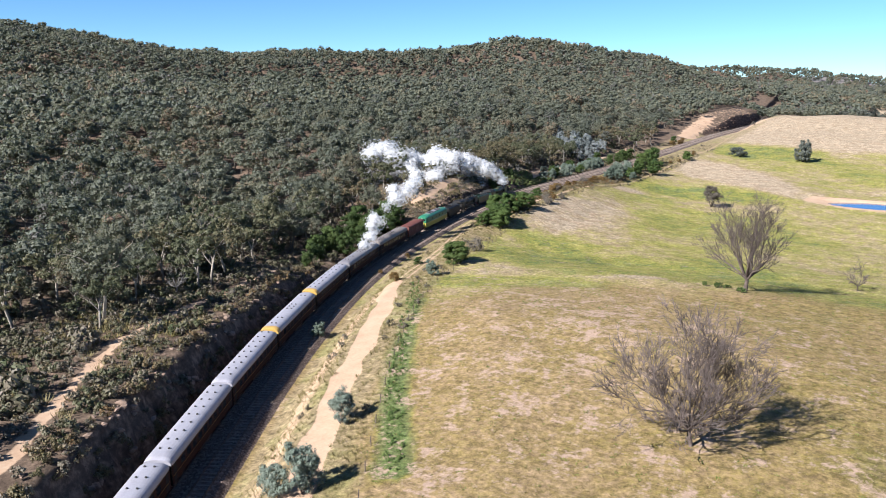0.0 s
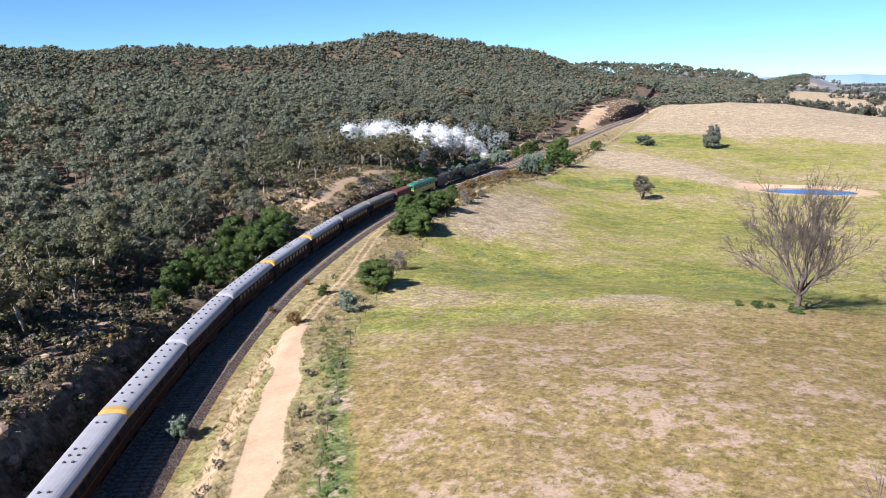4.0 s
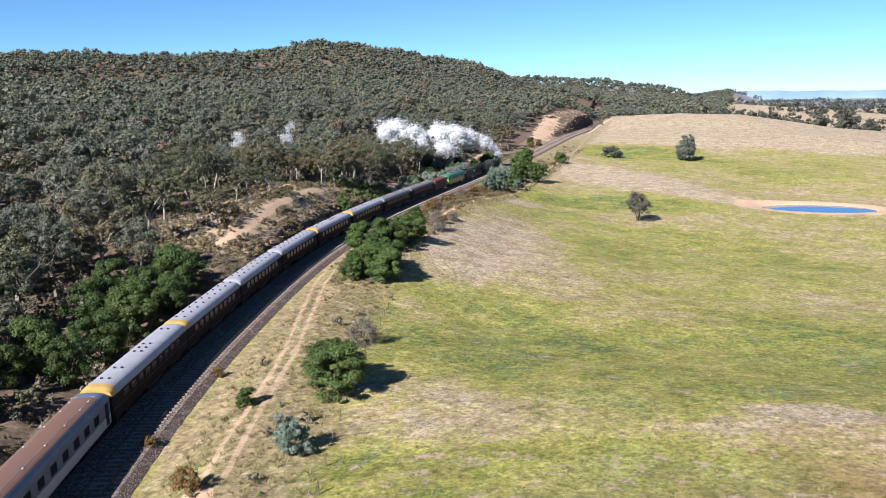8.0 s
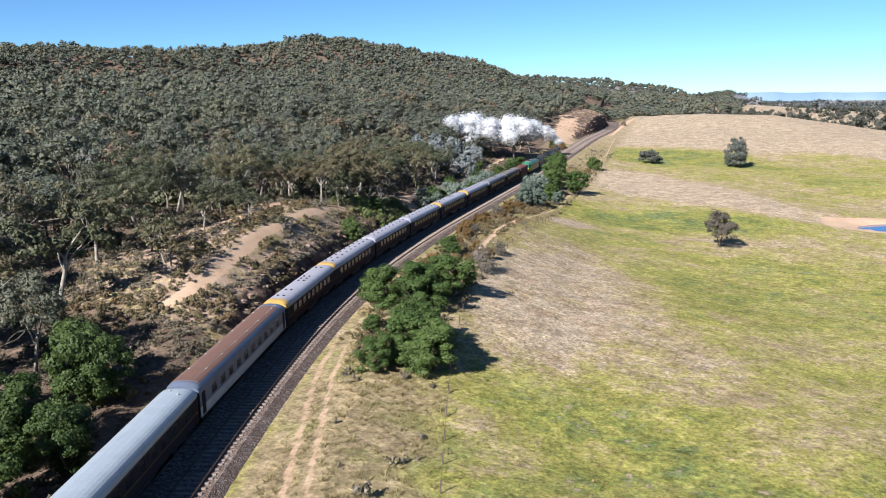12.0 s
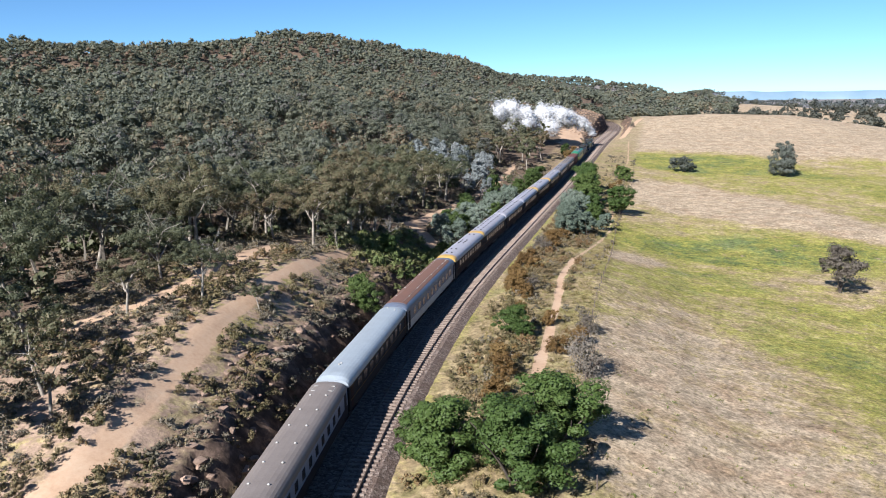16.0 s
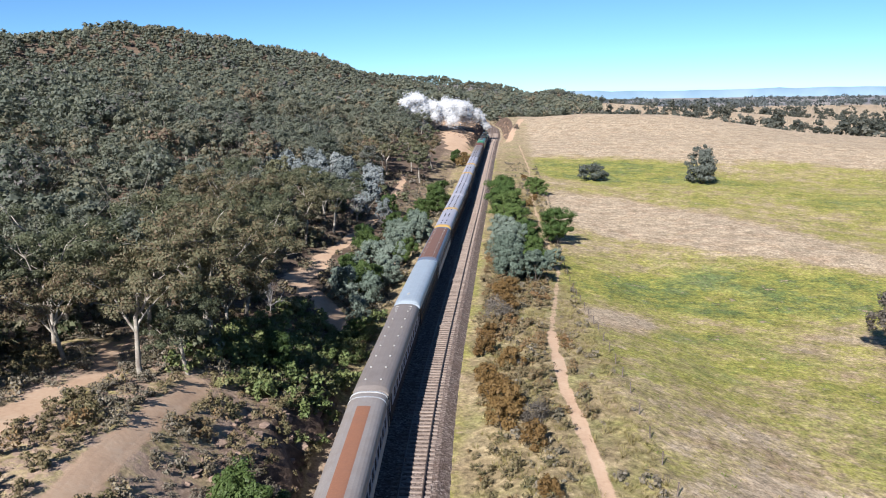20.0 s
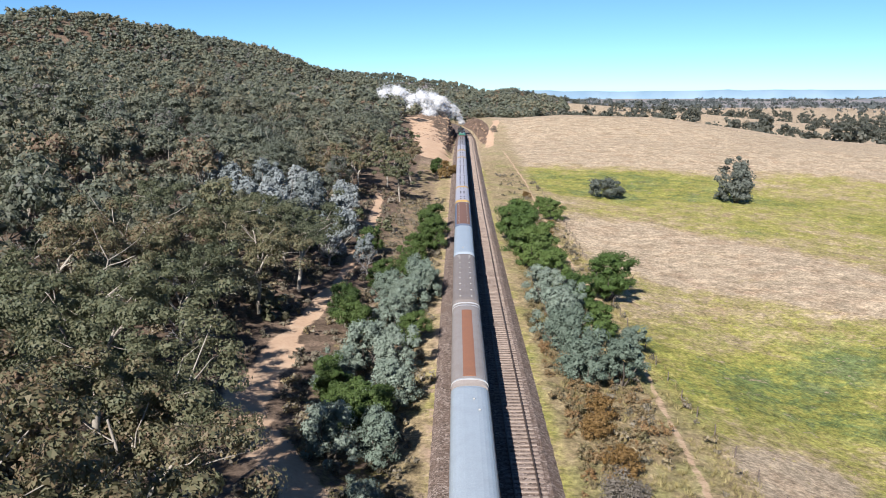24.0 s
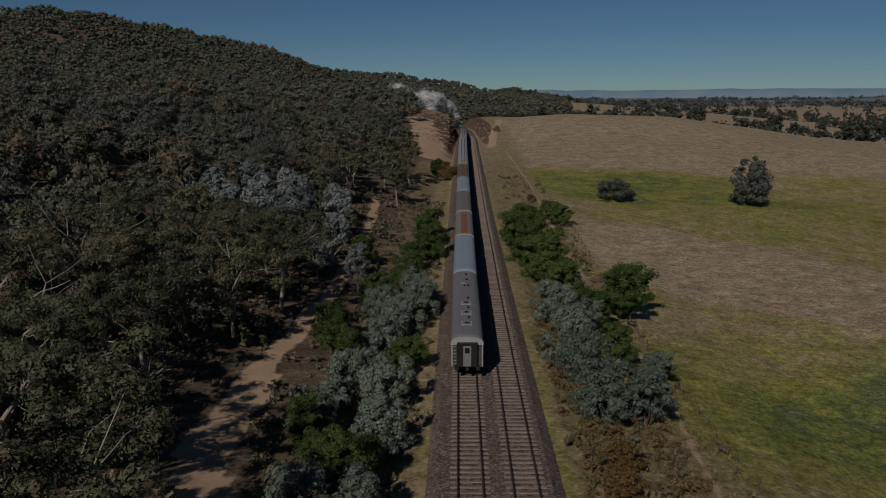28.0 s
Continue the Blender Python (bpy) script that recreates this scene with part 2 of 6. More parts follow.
LEAF_TREE = leafy("tree_leaf", [(0.05, (0.056, 0.064, 0.040)), (0.3, (0.082, 0.09, 0.052)), (0.55, (0.115, 0.112, 0.064)), (0.75, (0.135, 0.115, 0.066)), (0.9, (0.14, 0.092, 0.058))], tint=False)
LEAF_GUM = leafy("gum_leaf", [(0.06, (0.138, 0.123, 0.117)), (0.17, (0.068, 0.077, 0.057)), (0.34, (0.097, 0.108, 0.086)), (0.5, (0.130, 0.132, 0.090)), (0.64, (0.094, 0.097, 0.075)), (0.78, (0.154, 0.138, 0.088)), (0.95, (0.171, 0.110, 0.077))])
LEAF_FRESH = leafy("fresh_wattle_leaf", [(0.0, (0.038, 0.068, 0.018)), (0.5, (0.066, 0.104, 0.027)), (1.0, (0.105, 0.143, 0.042))], tint=False)
LEAF_WATTLE = leafy("wattle_leaf", [(0.0, (0.028, 0.05, 0.014)), (0.5, (0.052, 0.082, 0.022)), (1.0, (0.09, 0.125, 0.036))], tint=False)
LEAF_SILVER = leafy("silver_leaf", [(0.0, (0.064, 0.086, 0.064)), (0.5, (0.118, 0.147, 0.115)), (1.0, (0.186, 0.211, 0.173))], through=0.12, tint=False)
LEAF_BLUE = leafy("blue_leaf", [(0.0, (0.083, 0.096, 0.093)), (0.5, (0.154, 0.170, 0.170)), (1.0, (0.230, 0.243, 0.243))], through=0.1, tint=False)
LEAF_OAK = leafy("oak_leaf", [(0.0, (0.035, 0.041, 0.033)), (0.5, (0.064, 0.072, 0.06)), (1.0, (0.106, 0.112, 0.096))], through=0.12, tint=False)
LEAF_RUST = leafy("rust_leaf", [(0.0, (0.09, 0.051, 0.019)), (0.5, (0.154, 0.09, 0.032)), (1.0, (0.211, 0.141, 0.058))], tint=False)
LEAF_GREY = leafy("grey_twig", [(0.0, (0.061, 0.05, 0.04)), (0.5, (0.106, 0.09, 0.074)), (1.0, (0.160, 0.138, 0.115))], through=0.05, tint=False)
STRAW = leafy("straw_tuft", [(0.0, (0.122, 0.096, 0.038)), (0.5, (0.198, 0.160, 0.064)), (1.0, (0.269, 0.218, 0.102))], through=0.3)
GREEN_TUFT = leafy("green_tuft", [(0.0, (0.077, 0.102, 0.022)), (0.5, (0.128, 0.147, 0.032)), (1.0, (0.205, 0.198, 0.058))], through=0.3)
SCRUB = leafy("scrub", [(0.0, (0.062, 0.055, 0.034)), (0.3, (0.105, 0.088, 0.062)), (0.55, (0.15, 0.128, 0.10)), (0.75, (0.165, 0.125, 0.058)), (1.0, (0.20, 0.17, 0.135))], through=0.12)
UNDER = leafy("understorey", [(0.0, (0.042, 0.056, 0.022)), (0.3, (0.082, 0.086, 0.045)), (0.55, (0.135, 0.118, 0.078)), (0.8, (0.165, 0.135, 0.108)), (1.0, (0.175, 0.15, 0.13))], through=0.15)
HEATH = leafy("heath", [(0.0, (0.064, 0.061, 0.029)), (0.3, (0.102, 0.083, 0.038)), (0.55, (0.141, 0.109, 0.064)), (0.8, (0.160, 0.096, 0.042)), (1.0, (0.128, 0.067, 0.029))], through=0.15)
GREEN_HEATH = leafy("green_heath", [(0.0, (0.075, 0.105, 0.036)), (0.4, (0.12, 0.145, 0.05)), (0.7, (0.165, 0.165, 0.07)), (1.0, (0.18, 0.135, 0.065))], through=0.25)
GREEN_WEED = leafy("green_weed", [(0.0, (0.075, 0.13, 0.034)), (0.5, (0.12, 0.175, 0.05)), (1.0, (0.185, 0.205, 0.075))], through=0.3)
STONE = speckled("stone", (0.07, 0.05, 0.04), (0.30, 0.205, 0.155), 0.8, 0.95, coord="pos", bump=0.05)

ORANGE_ROCK = speckled("orange_rock", (0.147, 0.09, 0.061), (0.294, 0.205, 0.141), 0.5, 0.95, coord="pos", bump=0.05)


def water_material():
    mat, b = material("water", 0.08, 0.0, 0.5)
    b.inputs["Base Color"].default_value = (0.03, 0.07, 0.16, 1)
    bumped(mat, b, spot(mat, 1.2), 0.03, 0.25)
    return mat


def steam_material(name, thin):
    mat, b = material(name, 1.0, 0.0, 0.0)
    b.inputs["Base Color"].default_value = (0.82, 0.82, 0.83, 1)
    t = node(mat, "BsdfTranslucent", Color=(0.82, 0.82, 0.83, 1))
    m1, m2 = node(mat, "MixShader"), node(mat, "MixShader")
    m1.inputs[0].default_value = 0.6
    link(mat, b.outputs[0], m1.inputs[1])
    link(mat, t.outputs[0], m1.inputs[2])
    clear = node(mat, "BsdfTransparent")
    m2.inputs[0].default_value = thin
    link(mat, m1.outputs[0], m2.inputs[1])
    link(mat, clear.outputs[0], m2.inputs[2])
    link(mat, m2.outputs[0], mat.node_tree.nodes["Material Output"].inputs["Surface"])
    return mat


WATER = water_material()
STEAM = steam_material("steam", 0.58)
WISP = steam_material("thin_steam", 0.68)
# horizon range: the blue of distance haze is put into the base colour
HAZE_RANGE, _b = material("distance", 1.0, 0.0, 0.0)
link(HAZE_RANGE, ramp(HAZE_RANGE, spot(HAZE_RANGE, 0.004), [(0.35, (0.128, 0.192, 0.256)), (0.65, (0.173, 0.237, 0.294))]), _b.inputs["Base Color"])

# farmland tones shifted to blue-grey to stand in for haze
HAZE_PLAIN, _b = material("hazed_far_plain", 1.0, 0.0, 0.0)
link(HAZE_PLAIN, ramp(HAZE_PLAIN, spot(HAZE_PLAIN, 0.006, detail=7), [(0.35, (0.122, 0.128, 0.154)), (0.5, (0.179, 0.166, 0.166)), (0.65, (0.230, 0.205, 0.186))]), _b.inputs["Base Color"])


# ---- plan: the line of the railway and the lie of the land ----
RAIL_Y = [-90, -60, -30, 0, 30, 63, 81, 112, 130, 147, 168, 183, 203, 215, 230, 250, 270, 300, 320, 337, 352, 387, 403, 464, 550, 620, 700, 780, 860]
RAIL_X = [34, 12.5, -8, -28.5, -49, -70.2, -81, -97.2, -105, -111.2, -117.5, -122, -126.9, -129.2, -131.4, -133.5, -134.9,
          -136.1, -136.9, -137.6, -138.2, -139.4, -140.1, -142.3, -145.3, -147.3, -152, -163, -182]
LINE_Y = np.arange(-90.0, 861.0, 1.0)
_x = np.interp(LINE_Y, RAIL_Y, RAIL_X)
_k = np.exp(-0.5 * (np.arange(-30, 31) / 12.0) ** 2)
_pad = np.r_[_x[0] - (_x[1] - _x[0]) * np.arange(30, 0, -1), _x, _x[-1] + (_x[-1] - _x[-2]) * np.arange(1, 31)]
LINE_X = np.convolve(_pad, _k / _k.sum(), "valid")
SLOPE = np.gradient(LINE_X, LINE_Y)


def soft(a, b, v):
    w = np.clip((np.asarray(v, float) - a) / (b - a), 0, 1)
    return w * w * (3 - 2 * w)


def rail_x(y):
    """x of the outermost rail at y; straight on past both ends."""
    y = np.asarray(y, float)
    return np.interp(y, LINE_Y, LINE_X) + np.where(y < -90, (y + 90) * SLOPE[0], 0) + np.where(y > 860, (y - 860) * SLOPE[-1] * 0.4, 0)


def rail_cos(y):
    return 1 / np.hypot(1, np.interp(y, LINE_Y, SLOPE))


def track_z(y):
    return 3.2 * soft(360, 570, y)


# heights of the paddock by y (rows) and by metres to the east of the line (columns)
EAST_D = [9, 16, 30, 60, 100, 160, 300]
EAST_Y = [-60, 0, 60, 100, 140, 180, 220, 270, 320, 370, 450, 560, 640, 720, 800]
EAST_Z = [[6.5, 8, 9, 9, 8, 7, 4], [5, 7, 8, 8.5, 8, 7, 4], [3, 4.2, 5.6, 5.6, 5, 4, 2], [2.6, 3.8, 6.0, 6.6, 5.6, 4, 1],
          [0.6, 0.8, 1.6, 3.9, 3.4, 1, -3], [-0.3, -1.2, -3.0, -3, -2.5, -4, -7], [1.2, 0.6, -3, -6.2, -7, -7.5, -9],
          [0.2, 0.2, -4.4, -8.2, -9.4, -9.8, -11], [-2.6, -3.6, -6.6, -7.6, -9.2, -10, -12], [-2.2, -3.2, -5, -5.2, -8.6, -9.4, -12],
          [0, -0.6, -2, -3, -5, -6, -10], [4, 3.8, 4.6, 5, 4, 0.5, -7], [9, 10.2, 12, 12.4, 10.8, 1.8, -9.9], [9, 9.5, 9, 11, 9.3, -0.7, -10.3], [4, 4, 3, 2, 0, -6, -16]]
# the same to the west
WEST_D = [7, 12, 20, 45, 100, 200]
WEST_Y = [-60, 0, 60, 100, 125, 150, 180, 205, 220, 240, 262, 280, 320, 414, 470, 560, 640, 720, 800]
WEST_Z = [[8, 8, 9, 11, 14, 20],
          [7.2, 7.5, 8, 10, 14, 20],
          [6, 6.4, 6.2, 6, 9, 20],
          [4.6, 4.4, 3.5, 4, 7, 18],
          [1, 0.8, 0.5, 2, 6, 18],
          [-1.5, -2.2, -2.5, 0, 6, 18],
          [0.5, 0, 0.5, 2, 8, 20],
          [3.4, 6.2, 6, 5, 10, 20],
          [4.2, 7.4, 7.4, 6, 11, 20],
          [4.4, 7.8, 8.4, 7, 12, 20],
          [2.8, 5.4, 6.2, 6, 12, 20],
          [0.2, 2.6, 3.6, 4, 12, 20],
          [-2.2, -1.4, 0, 3, 12, 20],
          [-1.5, -0.5, 1.2, 5, 14, 20],
          [1, 1.6, 3, 7, 14, 20],
          [6, 7.5, 8.5, 12, 14, 20],
          [12, 14, 15, 18, 14, 20],
          [11, 13, 15, 19, 14, 20],
          [8, 9, 10, 14, 14, 20]]
# hills: x, y, height, reach across, reach along, turn
HILLS = [(-479, 791, 33.1, 91, 235, -0.04), (-632, 651, 22.2, 81, 102, 2.21), (-839, 337, 75.4, 175, 198, 1.92), (-432, 2002, 36.8, 486, 45, 0.89), (-57, 2846, 44.1, 205, 60, -1.78),
         (-582, 957, 41.6, 123, 190, -1.6), (-479, 592, -29.2, 45, 167, -0.22), (-379, 1104, 20.3, 52, 93, 0.3), (-144, 2389, -20.9, 232, 45, -0.77)]
# knolls of the far paddocks: x, y, height, reach
KNOLLS = [(20, 1150, 24, 120), (230, 1050, 9, 110), (-120, 1200, 12, 130), (420, 1300, 5, 150), (650, 1900, 9, 260), (-40, 1700, 14, 260), (330, 2300, 8, 300)]


def table(ys, ds, z, y, d):
    """Smooth look-up in a table of heights."""
    z = np.asarray(z, float)
    y, d = np.clip(y, ys[0], ys[-1]), np.clip(d, ds[0], ds[-1])
    i = np.clip(np.searchsorted(ys, y, "right") - 1, 0, len(ys) - 2)
    j = np.clip(np.searchsorted(ds, d, "right") - 1, 0, len(ds) - 2)
    ya, da = np.asarray(ys, float), np.asarray(ds, float)
    u, v = (y - ya[i]) / (ya[i + 1] - ya[i]), (d - da[j]) / (da[j + 1] - da[j])
    u = 0.5 * u + 0.5 * u * u * (3 - 2 * u)
    return (z[i, j] * (1 - v) + z[i, j + 1] * v) * (1 - u) + (z[i + 1, j] * (1 - v) + z[i + 1, j + 1] * v) * u


def wobble(x, y, size, seed):
    """Cheap smooth unevenness, about -1 to 1."""
    a, b = x / size + seed * 1.7, y / size - seed * 2.3
    return (np.sin(a * 1.3 + 1.9 * np.sin(b * 0.7 + seed)) + np.sin(b * 1.7 + 1.4 * np.sin(a * 0.9 - seed)) + 0.7 * np.sin((a + b) * 2.3 + seed * 5)) / 2.7


def offset(x, y):
    """Metres to the east (+) or west (-) of the outermost rail."""
    return (x - rail_x(y)) * np.interp(y, LINE_Y, 1 / np.hypot(1, SLOPE))


def ground_z(x, y):
    x, y = np.asarray(x, float), np.asarray(y, float)
    d, zt = offset(x, y), track_z(y)
    e = table(EAST_Y, EAST_D, EAST_Z, y, d)
    w = table(WEST_Y, WEST_D, WEST_Z, y, -5.25 - d)
    bed = zt - 0.75
    east = bed + (e - bed) * soft(2.6, 9, d)
    west = bed + (w - bed) * np.where(w - bed > 2.5, soft(2.4, 6.2, -5.25 - d), soft(2.6, 7.5, -5.25 - d))
    z = np.where(d > -2.6, east, west)
    # far country falls away to a plain; the hills stand to the west
    away = soft(700, 1300, y) * soft(-250, 50, x)
    z = z * (1 - away) - 32 * away
    wide = soft(200, 700, d) * (1 - soft(0, 1, -d))
    z = z * (1 - wide) - 30 * wide
    for hx, hy, h, a, b, turn in HILLS:
        c, s = np.cos(turn), np.sin(turn)
        u, v = (x - hx) * c + (y - hy) * s, -(x - hx) * s + (y - hy) * c
        z = z + h * np.exp(-0.5 * ((u / a) ** 2 + (v / b) ** 2)) * np.maximum(soft(10, 140, -5.25 - d), soft(880, 1050, y))
    for hx, hy, h, a in KNOLLS:
        z = z + h * np.exp(-0.5 * ((x - hx) ** 2 + (y - hy) ** 2) / a ** 2)
    z = z + wobble(x, y, 30, 1) * (0.5 * soft(14, 60, np.abs(d + 2.6)) + 3 * soft(60, 250, -d))
    z = z + wobble(x, y, 5, 2) * 0.09 * soft(6, 14, np.abs(d + 2.6))
    return z


# ---- building helpers ----
def mesh_of(name, verts, faces, mat, smooth=False, attrs=None):
    """A mesh from arrays; faces all of one length (array) or a list."""
    me = bpy.data.meshes.new(name)
    verts = np.asarray(verts, np.float32)
    if isinstance(faces, np.ndarray):
        n, k = faces.shape
        me.vertices.add(len(verts))
        me.vertices.foreach_set("co", verts.ravel())
        me.loops.add(n * k)
        me.loops.foreach_set("vertex_index", faces.astype(np.int32).ravel())
        me.polygons.add(n)
        me.polygons.foreach_set("loop_start", np.arange(0, n * k, k, dtype=np.int32))
        me.polygons.foreach_set("use_smooth", np.full(n, smooth))
    else:
        me.from_pydata(verts.tolist(), [], faces)
        me.polygons.foreach_set("use_smooth", np.full(len(faces), smooth))
    for key, values in (attrs or {}).items():
        if np.shape(values)[-1] == 3 and np.ndim(values) == 2:
            a = me.attributes.new(key, "FLOAT_VECTOR", "POINT")
            a.data.foreach_set("vector", np.asarray(values, np.float32).ravel())
        elif np.ndim(values) == 2:
            a = me.attributes.new(key, "FLOAT_COLOR", "POINT")
            a.data.foreach_set("color", np.asarray(values, np.float32).ravel())
        else:
            a = me.attributes.new(key, "FLOAT", "POINT")
            a.data.foreach_set("value", np.asarray(values, np.float32))
    me.update(calc_edges=True)
    me.validate()
    me.materials.append(mat)
    return me


def child(name, me, parent, label="", m=None):
    ob = new(name, me)
    ob.parent = parent
    if m is not None:
        ob.matrix_basis = m
    return tagged(ob, label) if label else ob


def near_line(x, y, pts):
    """Distance in plan to a polyline."""
    best = np.full(np.shape(x), 1e9)
    for (ax, ay), (bx, by) in zip(pts, pts[1:]):
        k = np.clip(((x - ax) * (bx - ax) + (y - ay) * (by - ay)) / ((bx - ax) ** 2 + (by - ay) ** 2), 0, 1)
        best = np.minimum(best, np.hypot(x - ax - k * (bx - ax), y - ay - k * (by - ay)))
    return best


def beside(y, d):
    """The place d metres to the east of the outermost rail."""
    return float(rail_x(y) + d / np.interp(y, LINE_Y, 1 / np.hypot(1, SLOPE))), float(y)


POND, POND_Z = (-32.0, 347.0, 17.5, 10.5), -9.15
# dirt tracks: half width and way
ROADS = [(1.6, [(-36, 30), (-47, 47), (-53, 56), (-61.5, 69), (-72, 87), (-82, 104), (-90, 116), (-93, 121)]),
         (0.75, [(-58, 14), (-69.5, 33.4), (-80.5, 45.2), (-92.5, 60), (-100, 76), (-105, 90), (-113, 108)]),
         (0.9, [(-142.5, 193), (-141.7, 198.4), (-142.4, 204.5), (-145.8, 217), (-147.0, 224)]),
         (0.75, [(-147.0, 224), (-147.4, 226.3), (-148.7, 234.4), (-149.3, 244), (-150.3, 255)]),
         (0.95, [(-157.5, 213), (-155.7, 221), (-155.3, 232), (-156, 239), (-157, 247), (-156.8, 254), (-161, 262)]),
         (1.7, [(-148, 288), (-154.7, 298.4), (-158.8, 304), (-160, 310), (-160.5, 323.6), (-161, 327)]),
         (1.0, [(-161, 327), (-160, 350), (-161, 385), (-163.6, 416), (-166, 436)]),
         (5.0, [(-157, 512), (-159.5, 530), (-163, 552), (-167, 585), (-171, 610)]),
         (1.6, [(-139, 560), (-138.5, 600), (-135.5, 640), (-136, 665)]),
         (0.5, [(-119.3, 224), (-119.5, 232), (-121.6, 255), (-123.4, 270), (-124.3, 290)]),
         (0.4, [(-124.3, 290), (-122.5, 330), (-124.5, 362), (-127, 400), (-129, 470), (-134, 540)]),
         (0.4, [(-94, 124), (-97.4, 132.7), (-100.5, 142), (-105.7, 155.1), (-111.8, 168.5), (-119.5, 186.7), (-122.6, 196.8)]),
         (0.4, [(-92.2, 124), (-95.8, 132.7), (-99.2, 142), (-103.9, 154.5), (-109.9, 168.4), (-117.6, 186.4), (-121, 197)])]


def masks(x, y, z, steep):
    d = offset(x, y)
    jag = wobble(x, y, 3, 5)
    road = np.zeros_like(x)
    for half, way in ROADS:
        road = np.maximum(road, (1 if half > 0.45 else 0.55) * (1 - soft(half * 0.75, half * 1.35, near_line(x, y, way) + 0.35 * jag * half)))
    px, py, pa, pb = POND
    ring = np.hypot((x - px) / pa, (y - py) / pb)
    road = np.maximum(road, (1 - soft(1.28, 1.5, ring + 0.1 * jag)) * soft(0.6, 1, 1.2 - (y - py) / 40))
    road = np.maximum(road, 0.55 * soft(4.2, 5.2, d) * (1 - soft(6.5, 8.5, d)) * soft(30, 45, y) * (1 - soft(112, 124, y)))
    litter = soft(3.5, 6.5, -5.25 - d)
    open_bank = soft(183, 195, y) * (1 - soft(262, 276, y)) * (1 - soft(26, 34, -5.25 - d)) * (d < 0)
    open_bank = np.maximum(open_bank, 0.8 * soft(284, 294, y) * (1 - soft(12, 17, -5.25 - d)) * (d < 0) * (1 - soft(500, 520, y)))
    litter = litter * (1 - 0.6 * open_bank)
    litter = np.maximum(litter, soft(820, 900, y) * soft(-40, 0, -x - 140))
    litter = np.maximum(litter, soft(1350, 1800, y) * (0.62 + 0.3 * wobble(x, y, 170, 4)) * (x < -60))
    rock = soft(0.75, 1.2, steep) * (d < 10) * (d > -18)
    rock = np.maximum(rock, 0.5 * soft(3, 5, -5.25 - d) * (1 - soft(7, 12, -5.25 - d)) * soft(185, 200, y) * (1 - soft(258, 272, y)))
    rock = np.maximum(rock, soft(0.4, 0.7, steep) * (y > 540) * (y < 760) * (d < 12) * (d > -26))
    # lush and dry swathes of the paddock
    lush = 0.42 + 0.10 * wobble(x, y, 22, 3) + 0.08 * wobble(x, y, 9, 4)
    rough_edge = 0.10 * wobble(x, y, 9, 3) + 0.06 * wobble(x, y, 3.2, 7)
    for cd, cy, ad, ay, slant, v in ((62, 166, 60, 24, 0, 0.22), (30, 191, 18, 7, 0.2, 0.14), (26, 236, 17, 34, 0.5, -0.27), (70, 265, 38, 40, 0, 0.16), (24, 263, 8, 12, 0, -0.12), (30, 298, 12, 15, 0, 0.1),
                                     (21, 305, 6, 7, 0.4, -0.4), (48, 331, 34, 16, 0.1, 0.3), (42, 386, 34, 27, -0.75, -0.5), (82, 352, 20, 12, -0.3, -0.25), (46, 470, 36, 26, 0, 0.3), (108, 440, 34, 36, 0, 0.14),
                                     (30, 128, 26, 7, 0.3, 0.28), (75, 128, 26, 9, 0.5, 0.12), (90, 200, 30, 20, 0, 0.1), (40, 70, 24, 34, 0, -0.06), (66, 60, 20, 20, 0, 0.1), (55, 145, 5, 3, 0, -0.4), (60, 515, 60, 6, 0, -0.2)):
        ring = np.hypot((d - cd) / ad, (y - cy - slant * (d - cd)) / ay) + rough_edge
        lush = lush + v * (1 - soft(0.6, 1.25, ring))
    lush = lush + 0.05 * (1 - soft(105, 122, y + 6 * wobble(x, y, 12, 2)))
    lush = lush - 0.5 * soft(490, 525, y + 0.05 * d + 8 * wobble(x, y, 18, 4))
    strip = (1 - soft(1.0, 2.6, near_line(x, y, [(-42, 55), (-60, 79), (-76, 104), (-88, 122)]) + 0.4 * jag)) * (y < 130)
    lush = lush + 1.3 * strip
    bare = 0.25 - 0.12 * soft(118, 150, y) + 0.2 * np.exp(-0.5 * (((x + 42) / 18) ** 2 + ((y - 112) / 14) ** 2)) + 0.12 * np.exp(-0.5 * (((x + 45) / 20) ** 2 + ((y - 75) / 18) ** 2))
    bare = np.maximum(bare, 0.62 * open_bank)
    bare = np.maximum(bare, 0.42 * np.exp(-0.5 * (((x + 84) / 1.5) ** 2 + ((y - 146) / 6) ** 2)))
    verge = soft(2, 3, d) * (1 - soft(13, 17.5, d + 1.2 * jag)) * (1 - 0.4 * soft(480, 560, y)) * soft(0, 20, y)
    verge = np.maximum(verge, soft(2, 3.5, -5.25 - d) * (1 - soft(4, 7, -5.25 - d)))
    one = np.ones_like(x)
    return np.stack([road, litter, rock, one], -1), np.stack([np.clip(lush, 0, 1), bare, verge, np.maximum(strip, 0.1 + 0.9 * soft(104, 124, y - np.clip(0.7 * (x + 75), 0, 34) + 7 * wobble(x, y, 12, 2) + 4 * wobble(x, y, 4, 6)))], -1)


def steps(*spans):
    out = []
    for a, b, step in spans:
        out += list(np.arange(a, b, step))
    return np.array(out)


